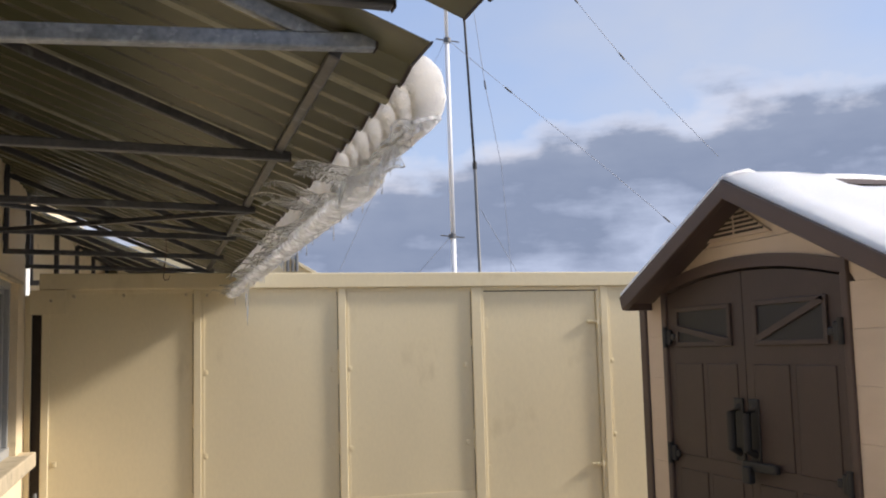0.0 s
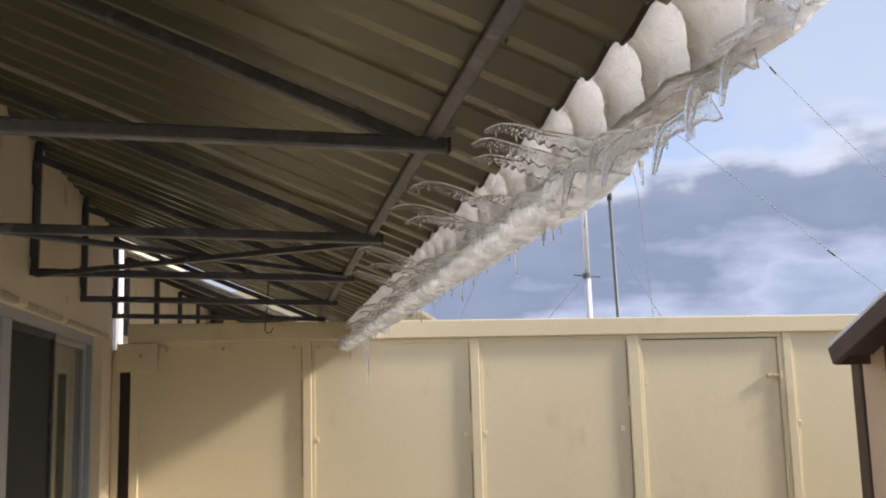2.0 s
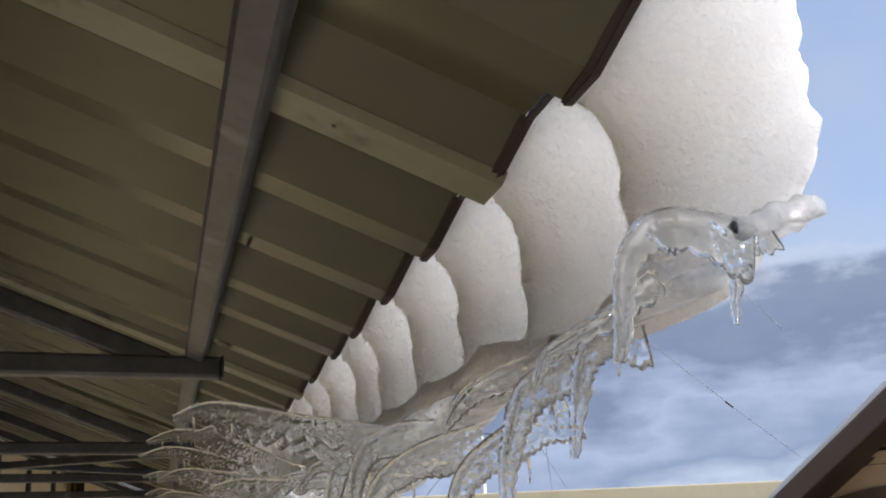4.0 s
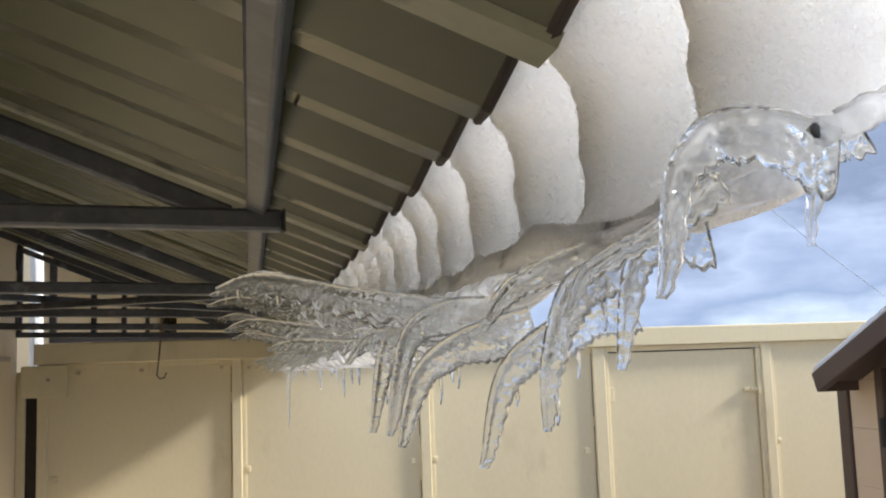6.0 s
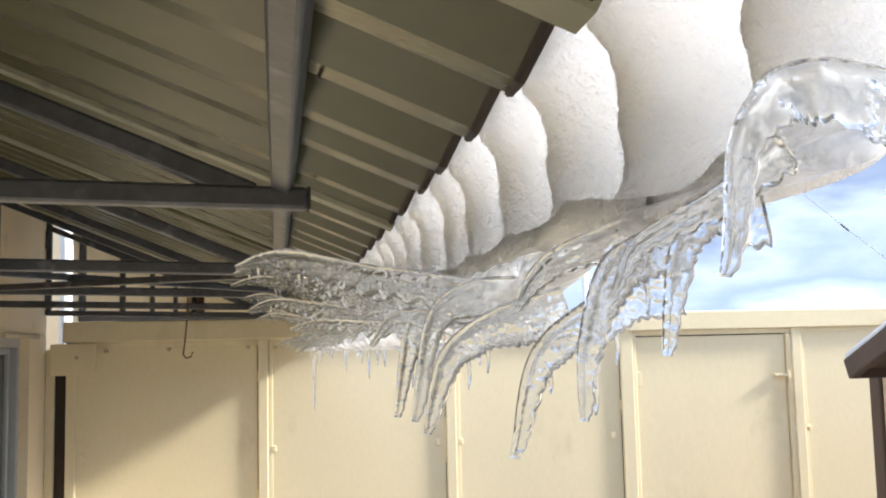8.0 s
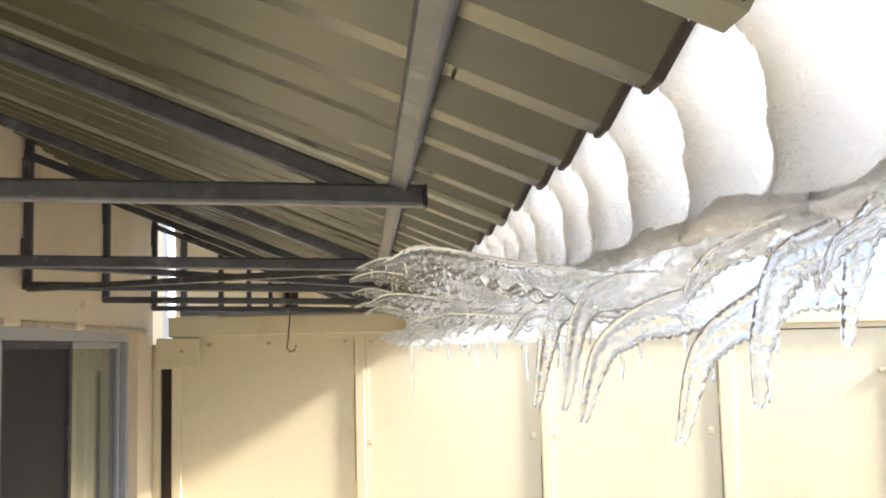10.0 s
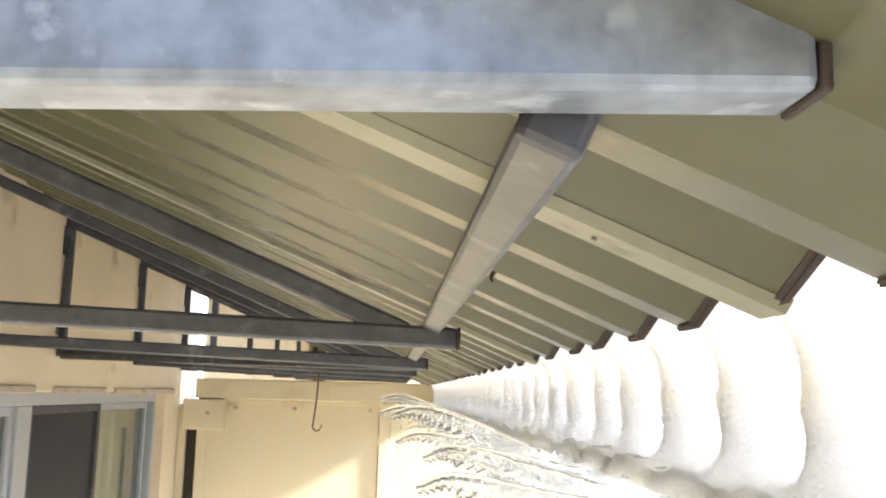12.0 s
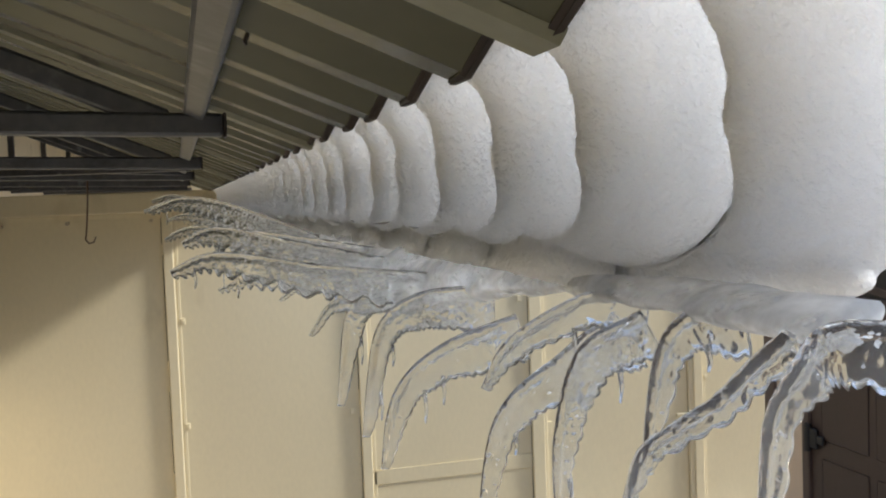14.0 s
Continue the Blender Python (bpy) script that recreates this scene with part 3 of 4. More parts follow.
def build_shed():
    sh = thing("shed", "tan resin garden shed with dark brown double doors", "shed", at=(4.4, RIDGE_Y, 0))
    pitch = (2.86 - 2.21) / HALF
    y0, y1 = RIDGE_Y - HALF + 0.08, RIDGE_Y + HALF + 0.17
    x1 = 5.6
    dl, dr = 6.17, 4.21
    part("side_wall", box(SX, x1, y1 - 0.05, y1, 0.03, 2.17, 0.006), TAN, sh)
    part("side_wall", box(SX, x1, y0, y0 + 0.05, 0.03, 2.17, 0.006), TAN, sh)
    part("back_wall", box(x1 - 0.05, x1, y0 + 0.05, y1 - 0.05, 0.03, 2.17, 0.006), TAN, sh)
    part("corner_trim", box(SX - 0.03, SX + 0.05, y1 - 0.075, y1 + 0.02, 0.03, 2.16, 0.01), BROWN, sh)
    part("corner_trim", box(SX - 0.03, SX + 0.05, y0 - 0.02, y0 + 0.075, 0.03, 2.16, 0.01), BROWN, sh)
    # front: planks either side of the doors, stacked
    random.seed(8)
    for a, b in ((dl + 0.03, y1 - 0.08), (y0 + 0.08, dr - 0.03)):
        z = 0.04
        while z < 2.1:
            h = min(0.31, 2.16 - z)
            part("front_board", box(SX - 0.012, SX + 0.04, a, b, z, z + h - 0.0012, 0.0015), TAN, sh)
            z += h
    # gable boards, cut under the slope, over the arched head
    def arch(y):
        u = (y - (dl + dr) / 2) / ((dl - dr) / 2)
        return 2.225 + 0.105 * (1 - min(1, u * u))
    for zb0, zb1 in ((2.16, 2.49), (2.494, 2.84)):
        hi = lambda z: HALF * (2.80 - z) / (2.80 - 2.16)  # noqa: E731
        w0, w1 = hi(zb0) - 0.02, hi(zb1) if zb1 < 2.8 else 0.02
        ys = [RIDGE_Y + w0 - 2 * w0 * i / 28 for i in range(29)]
        if zb0 < 2.3:
            bottom = [(y, arch(y) + 0.07 if dr - 0.03 < y < dl + 0.03 else zb0) for y in ys]
        else:
            bottom = [(RIDGE_Y + w0, zb0), (RIDGE_Y - w0, zb0)]
        out = bottom + [(RIDGE_Y - w1, min(zb1, 2.80)), (RIDGE_Y + w1, min(zb1, 2.80))]
        part("gable_board", prism(out, 0.045, lambda u, v, w: (SX - 0.008 + w, u, v)), TAN, sh)
    # triangular louvred vent
    vent = part("vent", prism([(5.60, 2.525), (4.82, 2.525), (5.21, 2.755)], 0.02, lambda u, v, w: (SX - 0.03 + w, u, v)), TAN, sh, "tan triangular vent")
    for i in range(6):
        z = 2.548 + i * 0.03
        wd = 0.33 * (2.745 - z) / 0.2
        part("slat", box(SX - 0.036, SX - 0.028, 5.21 - wd, 5.21 - 0.015, z, z + 0.016, 0.0), EDGE_GAP, vent, "dark slot")
        part("slat", box(SX - 0.036, SX - 0.028, 5.21 + 0.015, 5.21 + wd, z, z + 0.016, 0.0), EDGE_GAP, vent, "dark slot")
    # arched door surround
    ys = [dl + 0.06 - (dl - dr + 0.12) * i / 24 for i in range(25)]
    out = [(y, arch(y) + 0.07) for y in ys] + [(y, arch(y) - 0.01) for y in ys[::-1]]
    part("door_head", prism(out, 0.06, lambda u, v, w: (SX - 0.035 + w, u, v)), BROWN, sh)
    for y in (dl + 0.03, dr - 0.03):
        part("door_jamb", box(SX - 0.032, SX + 0.03, y - 0.03, y + 0.03, 0.03, 2.225, 0.008), BROWN, sh)
    mid = (dl + dr) / 2
    for a, b, s in ((mid + 0.004, dl - 0.005, 1), (dr + 0.005, mid - 0.004, -1)):
        ys = [b - (b - a) * i / 12 for i in range(13)]
        out = [(y, arch(y) - 0.028) for y in ys] + [(a, 0.06), (b, 0.06)]
        door = part("door", prism(out, 0.035, lambda u, v, w: (SX - 0.01 + w, u, v)), DOORBROWN, sh, "dark brown resin door")
        c = (a + b) / 2
        # window inset with cross bars
        wz0, wz1 = 1.835, 2.085
        wa, wb = c - 0.34, c + 0.34
        part("window", box(SX - 0.016, SX - 0.011, wa, wb, wz0, wz1, 0.0), BLACK, door, "dark glazed light")
        for z in (wz0, wz1):
            part("bead", box(SX - 0.03, SX - 0.01, wa - 0.02, wb + 0.02, z - 0.016, z + 0.016, 0.005), DOORBROWN, door)
        for y in (wa, wb):
            part("bead", box(SX - 0.03, SX - 0.01, y - 0.018, y + 0.018, wz0, wz1, 0.005), DOORBROWN, door)
        far, near = (wa, wb) if s > 0 else (wb, wa)
        part("bead", bar((SX - 0.02, near, wz1 if s < 0 else wz0 + 0.12), (SX - 0.02, far, wz0 + 0.01 if s > 0 else wz0 + 0.02), 0.02, 0.045, up=(0, 0.3, 1), bevel=0.005), DOORBROWN, door)
        # raised panels
        for pa, pb in ((a + 0.09, c - 0.03), (c + 0.03, b - 0.09)):
            for z0, z1 in ((1.05, 1.70), (0.2, 0.95)):
                part("raised_panel", box(SX - 0.016, SX - 0.008, pa, pb, z0, z1, 0.007), DOORBROWN, door)
        hy = b - 0.02 if s > 0 else a + 0.02
        for z in (1.89, 1.05, 0.3):
            hinge = part("hinge", rod(((SX - 0.04, hy + 0.02 * s, z - 0.075), (SX - 0.04, hy + 0.02 * s, z + 0.075)), 0.02, 10), BLACK, door, "black plastic hinge")
            part("hinge_strap", bar((SX - 0.03, hy + 0.02 * s, z), (SX - 0.03, hy - s * 0.05, z), 0.11, 0.024, up=(1, 0, 0), bevel=0.01), BLACK, hinge)
            part("hinge_tip", bar((SX - 0.028, hy - s * 0.05, z), (SX - 0.028, hy - s * 0.10, z), 0.05, 0.02, up=(1, 0, 0), bevel=0.01), BLACK, hinge)
        gy = mid + s * 0.085
        handle = part("handle", rod(((SX - 0.02, gy, 1.42), (SX - 0.085, gy, 1.39), (SX - 0.085, gy, 1.16), (SX - 0.02, gy, 1.13)), 0.03, 10), BLACK, door, "black pull handle")
        part("handle_plate", box(SX - 0.03, SX - 0.012, gy - 0.05, gy + 0.05, 1.07, 1.48, 0.008), BLACK, handle)
    lock = part("latch", box(SX - 0.07, SX - 0.03, mid - 0.34, mid + 0.02, 1.03, 1.09, 0.012), BLACK, sh, "black latch with padlock")
    part("padlock", box(SX - 0.10, SX - 0.05, mid - 0.10, mid - 0.02, 0.95, 1.06, 0.012), BLACK, lock)
    # roof slabs with brown fascia
    for s in (1, -1):
        a, b = Vector((0, RIDGE_Y, 2.86)), Vector((0, RIDGE_Y + s * (HALF + 0.02), 2.86 - pitch * (HALF + 0.02)))
        nrm = Vector((0, s * pitch, 1)).normalized()
        mid_p = (a + b) / 2
        L = (b - a).length
        bm = bar(Vector((3.14, mid_p.y, mid_p.z)) - nrm * 0.03, Vector((x1 + 0.2, mid_p.y, mid_p.z)) - nrm * 0.03, L, 0.05, up=nrm, bevel=0.008)
        part("roof_panel", bm, BROWN, sh)
        part("fascia", bar(Vector((3.12 + 0.002 * s, a.y - 0.01 * s, a.z)) - nrm * 0.055, Vector((3.12 + 0.002 * s, b.y, b.z)) - nrm * 0.055, 0.05, 0.11, up=nrm, bevel=0.008), BROWN, sh)
        part("eave_trim", bar(Vector((3.15, b.y, b.z - 0.05)), Vector((x1 + 0.2, b.y, b.z - 0.05)), 0.04, 0.1, bevel=0.008), BROWN, sh)
    part("ridge_cap", prism([(RIDGE_Y + 0.1, 2.835), (RIDGE_Y, 2.885), (RIDGE_Y - 0.1, 2.835), (RIDGE_Y, 2.85)], x1 + 0.2 - 3.5, lambda u, v, w: (3.5 + w, u, v)), BROWN, sh)


def build_roof_snow():
    """A thin uneven snow sheet on both slopes of the shed roof."""
    pitch = (2.86 - 2.21) / HALF
    for s in (1, -1):
        bm = bmesh.new()
        nx, ny = 40, 26
        grid = []
        for i in range(nx + 1):
            grid.append([])
            for j in range(ny + 1):
                x = 3.11 + 2.5 * i / nx
                v = 0.0 + (HALF + 0.015) * j / ny
                edge = min(i / 2.5, (ny - j) / 1.5, 1.0)
                t = (0.045 + 0.02 * noise.noise(Vector((x * 2.1, v * 2.3, s)))) * edge
                if s < 0 and x > 3.9 and v < 0.28 + 0.1 * noise.noise(Vector((x * 3, 0, 5))):
                    t = -0.02
                if s > 0 and i < 4:
                    t += 0.022
                grid[-1].append(bm.verts.new((x, RIDGE_Y + s * v, 2.868 - pitch * v + max(t, -0.03))))
        for i in range(nx):
            for j in range(ny):
                bm.faces.new((grid[i][j], grid[i + 1][j], grid[i + 1][j + 1], grid[i][j + 1]))
        ext = bmesh.ops.extrude_face_region(bm, geom=bm.faces[:])
        for v in ext["geom"]:
            if isinstance(v, bmesh.types.BMVert):
                d = abs(v.co.y - RIDGE_Y)
                v.co.z = 2.862 - pitch * d - 0.002
        tagged(part("snow_sheet", bm, SNOW, smooth=True), "white snow lying on the shed roof", "snow", group="snow on the shed roof")


build_shed()
build_roof_snow()

# ---- snow curl hanging from the eave ----
ICE_Y0, ICE_Y1 = 1.905, 8.35


def curl(s):
    """The hollow of the curl: s from 0 at the eave to 1 at its lower lip; the place and the outward normal."""
    a = radians(88 - 196 * s)
    cx, cz, rx, rz = 0.322, 2.478, 0.066, 0.082
    p = Vector((cx + rx * math.cos(a), 0, cz + rz * math.sin(a)))
    return p, Vector((math.cos(a) / rx, 0, math.sin(a) / rz)).normalized()


CREST = teeth(ICE_Y0 - 0.2, ICE_Y1 + 0.1)


def scallop(y):
    """0 in the broad hollow of a lobe, 1 on its narrow crest: a slow rise on the near side, a steep fall beyond."""
    best = 0.0
    for c in CREST:
        d = y - (c + 0.080)
        t = 1 - (-d / 0.105 if d < 0 else max(0.0, d - 0.004) / 0.030)
        best = max(best, t ** 1.4 if d < 0 and t > 0 else t)
    return best


def build_curl(ya, yb, near_end, label):
    ys, y = [], ya
    while y < yb:
        ys.append(y)
        y += 0.006 if y < 4.2 else 0.009
    ns = 44
    inner, outer = [], []
    for y in ys:
        k = scallop(y)
        ragged = 0.014 * noise.noise(Vector((0, y * 14, 3))) + 0.03 * noise.noise(Vector((0, y * 3, 8)))
        fade = 0.75 + 0.25 * min(1, (y - ya) / 0.25)
        swell = 1 + 0.10 * noise.noise(Vector((0, y * 2.3, 1)))
        ri, ro = [], []
        for i in range(ns + 1):
            near = max(0.0, 1 - (y - ya) / 0.28) * near_end
            s = i / ns * (1 + ragged - 0.20 * near)
            p, n = curl(s)
            g = noise.noise(Vector((p.x * 40, y * 40, p.z * 40))) * 0.0017 + noise.noise(Vector((p.x * 120, y * 120, p.z * 120))) * 0.0016
            low = min(1.0, max(0.0, (s - 0.52) / 0.44))
            amp = (0.040 + 0.018 * math.sin(math.pi * min(1, s))) * (1 - 0.80 * low * low * (3 - 2 * low))
            q = p + n * (0.010 * swell * math.sin(math.pi * min(1, s)) - amp * k + g)
            th = (0.012 + 0.005 * noise.noise(Vector((0, y * 6, s * 3)))) * fade * (1 - 0.5 * max(0, s - 0.6) / 0.4)
            o = p + n * (th + 0.011 + 0.4 * g)
            # the near end is rounded off and a little ragged
            d = min(1.0, (y - ya) / 0.03)
            blend = max(0.15, math.sqrt(1 - (1 - d) ** 2))
            mid = (q + o) / 2
            q, o = mid + (q - mid) * blend, mid + (o - mid) * blend
            end = (0.014 * noise.noise(Vector((s * 7, 1, 2))) + 0.006 * noise.noise(Vector((s * 25, 5, 2)))) * max(0.0, 1 - (y - ya) / 0.06)
            if y < ya + 0.12:
                end += 0.055 * min(1.0, max(0.0, (s - 0.25) / 0.5)) * (1 - (y - ya) / 0.12)
            ri.append((q.x, y + end, q.z))
            ro.append((o.x, y + end, o.z))
        inner.append(ri)
        outer.append(ro)
    curl_ob = thing("snow_curl", label, "snow", at=(0.33, ya, 2.56))
    cuts = [0] + [j for j in range(12, len(ys)) if any(ys[j - 1] < c - 0.030 <= ys[j] for c in CREST)] + [len(ys) - 1]
    for j0, j1 in zip(cuts, cuts[1:]):
        if j1 <= j0:
            continue
        bm = bmesh.new()
        vi = [[bm.verts.new(p) for p in inner[j]] for j in range(j0, j1 + 1)]
        vo = [[bm.verts.new(p) for p in outer[j]] for j in range(j0, j1 + 1)]
        for j in range(j1 - j0):
            for i in range(ns):
                bm.faces.new((vi[j][i], vi[j][i + 1], vi[j + 1][i + 1], vi[j + 1][i]))
                bm.faces.new((vo[j][i], vo[j + 1][i], vo[j + 1][i + 1], vo[j][i + 1]))
            bm.faces.new((vi[j][ns], vo[j][ns], vo[j + 1][ns], vi[j + 1][ns]))
            bm.faces.new((vi[j][0], vi[j + 1][0], vo[j + 1][0], vo[j][0]))
        for v in [v for row in (vi[0], vo[0]) for v in row]:
            v.co.y += 0.0002
        for j in (0, j1 - j0):
            for i in range(ns):
                bm.faces.new((vi[j][i], vo[j][i], vo[j][i + 1], vi[j][i + 1]))
        bmesh.ops.recalc_face_normals(bm, faces=bm.faces)
        part("lobe", bm, SNOW, curl_ob, smooth=True)
    return curl_ob


build_curl(ICE_Y0, ICE_Y1, 1.0, "scalloped curl of white granular snow hanging over the roof edge")


def lip(y):
    p, n = curl(0.93)
    return Vector((p.x, y, p.z)) + n * 0.004


def blade(spine, width, thick, seed, drips=5, comb=0.008, tooth=0.003):
    """A curved icicle blade: a rounded back along the spine, thinning to a wavy lower edge with small drips."""
    rnd = random.Random(seed)
    pts = [Vector(p) for p in spine]
    # smooth the spine
    fine = []
    for i in range(len(pts) - 1):
        p0, p1, p2, p3 = pts[max(i - 1, 0)], pts[i], pts[i + 1], pts[min(i + 2, len(pts) - 1)]
        for k in range(26):
            t = k / 26
            fine.append(0.5 * ((2 * p1) + (p2 - p0) * t + (2 * p0 - 5 * p1 + 4 * p2 - p3) * t * t + (3 * p1 - p0 - 3 * p2 + p3) * t ** 3))
    fine.append(pts[-1])
    n = len(fine) - 1
    side = Vector((0, 1, 0))
    ph = rnd.uniform(0, 9)
    marks = [rnd.uniform(0.2, 0.9) for _ in range(drips)]
    length = sum((b - a).length for a, b in zip(fine, fine[1:]))
    bm = bmesh.new()
    rings = []
    nv = 8
    run = 0.0
    for i, p in enumerate(fine):
        d = (fine[min(i + 1, n)] - fine[max(i - 1, 0)]).normalized()
        down = -side.cross(d)
        u = i / n
        run = u * length
        taper = (1 - u) ** 0.8
        # the lower edge is finely scalloped, drip beside drip
        saw = abs(math.sin(run / comb * math.pi + ph + 0.8 * noise.noise(Vector((run * 90, ph, 1)))))
        w = 1.35 * width * (0.15 + 0.85 * taper) * (1 + 0.16 * noise.noise(Vector((u * 6, ph, 0)))) + tooth * (saw - 0.5) * (0.4 + 0.6 * taper)
        th = thick * (0.45 + 0.55 * (1 - u) ** 0.5)
        wob = side * 0.005 * noise.noise(Vector((u * 4, ph, 4)))
        ring = []
        for j in range(2 * nv):
            v = j / nv if j <= nv else 2 - j / nv
            sgn = 1 if j < nv else -1
            back = min(0.30, 0.0045 / max(w, 0.0045))
            if v < back:
                lens = th * math.sqrt(max(0, 1 - (2 * v / back - 1) ** 2) * 0.6 + 0.4)
            else:
                lens = th * (0.42 + 0.14 * noise.noise(Vector((run * 130, v * 5, ph + sgn)))) * (1 - max(0.0, v - 0.75) * 2.2)
            ring.append(bm.verts.new(p + wob + down * w * v + side * sgn * max(lens, 0.0006) * (0 if v in (0, 1) else 1)))
        rings.append(ring)
    m = 2 * nv
    for a, b in zip(rings, rings[1:]):
        for j in range(m):
            bm.faces.new((a[j], a[(j + 1) % m], b[(j + 1) % m], b[j]))
    bm.faces.new(rings[0])
    bm.faces.new(rings[-1][::-1])
    bmesh.ops.recalc_face_normals(bm, faces=bm.faces)
    tips = [rings[int(mk * n)][nv].co.copy() for mk in marks if rnd.random() < 0.75]
    return bm, [(t, rnd.uniform(0.3, 0.9) * width) for t in tips]


def icicle(name, spine, width, thick, seed, drips=5):
    long = abs(spine[-1][0] - spine[0][0]) > 0.15
    bm, ends = blade(spine, width, thick, seed, drips, 0.013 if long else 0.007, 0.010 if long else 0.0025)
    ob = part(name, bm, ICE, smooth=True)
    for base, ln in ends[:2] if width > 0.018 else ():
        part("drip", rod((base + Vector((0, 0, 0.004)), base + Vector((0.001, 0, -ln * 0.5)), base + Vector((0, 0, -ln))), 0.0016, 6, None, 0.4), ICE, ob, smooth=True)
    return tagged(ob, "clear curved icicle blade hanging from the snow curl", "icicle", group="icicles along the roof edge")


def build_rim():
    """The cloudy frozen rim that joins the icicles under the snow: slight at the near end, a thick bumpy band further on."""
    bm = bmesh.new()
    ys, y = [], ICE_Y0 + 0.01
    while y < ICE_Y1 - 0.02:
        ys.append(y)
        y += 0.009 if y < 4 else 0.02
    rings, m = [], 18
    for y in ys:
        full = min(1.0, max(0.0, (y - 2.15) / 0.45))
        a, b, c = noise.noise(Vector((0, y * 7, 2))), noise.noise(Vector((0, y * 22, 6))), noise.noise(Vector((0, y * 3, 9)))
        cx = 0.318 + 0.012 * full + 0.008 * a
        cz = 2.384 - 0.024 * full
        rx, rz = 0.016 + 0.044 * full + (0.004 + 0.006 * full) * a + 0.005 * b, 0.007 + 0.031 * full + 0.004 * b + 0.006 * c * full
        ring = []
        for k in range(m):
            t = 2 * math.pi * k / m
            w = Vector((math.cos(t) * 1.6, y * 30, math.sin(t) * 1.6))
            g = 1 + 0.16 * noise.noise(w) + 0.10 * noise.noise(w * 2.3)
            off = Vector((rx * math.cos(t) * g, 0, rz * math.sin(t) * g))
            ring.append(bm.verts.new(Vector((cx, y, cz)) + off + Vector((0, 0, 0.22 * off.x))))
        rings.append(ring)
    for a, b in zip(rings, rings[1:]):
        for k in range(m):
            bm.faces.new((a[k], a[(k + 1) % m], b[(k + 1) % m], b[k]))
    bm.faces.new(rings[0])
    bm.faces.new(rings[-1][::-1])
    tagged(part("ice_shelf", bm, SLUSH, smooth=True), "cloudy bubbly ice shelf joining the icicles", "ice")


build_rim()


def build_tongue():
    """A clear bumpy tongue of ice that runs on past the end of the snow."""
    bm = bmesh.new()
    rings, m = [], 12
    for i in range(28):
        u = i / 27
        # out past the snow and round to the fan of ice
        a, b, c3, e = Vector((0.392, 2.000, 2.424)), Vector((0.395, 1.91, 2.430)), Vector((0.350, 1.855, 2.405)), Vector((0.298, 1.850, 2.388))
        c = a * (1 - u) ** 3 + b * 3 * u * (1 - u) ** 2 + c3 * 3 * u * u * (1 - u) + e * u ** 3
        rx, rz = 0.010 * (1 - 0.35 * u), 0.0055 * (1 - 0.2 * u)
        ring = []
        for k in range(m):
            t = 2 * math.pi * k / m
            g = 1 + 0.7 * noise.noise(Vector((math.cos(t) * 1.5, u * 11, math.sin(t) * 1.5)))
            ring.append(bm.verts.new(c + Vector((rx * math.cos(t) * g, 0, rz * math.sin(t) * g))))
        rings.append(ring)
    for a, b in zip(rings, rings[1:]):
        for k in range(m):
            bm.faces.new((a[k], a[(k + 1) % m], b[(k + 1) % m], b[k]))
    bm.faces.new(rings[0])
    bm.faces.new(rings[-1][::-1])
    tagged(part("ice_tongue", bm, SLUSH, smooth=True), "cloudy bumpy tongue of ice past the end of the snow", "ice")


build_tongue()


def fin(y, root, mid, shoulder, tip, width, thick=0.0055, seed=0, drips=5, lean=0.0):
    """An icicle from the rim at y: root, mid, shoulder and tip are (x, z); lean shifts the tip along the eave."""
    pts = [Vector((q[0], y + lean * f, q[1])) for q, f in zip((root, mid, shoulder, tip), (0, 0.3, 0.7, 1))]
    return icicle("icicle", pts, width, thick, seed, drips)


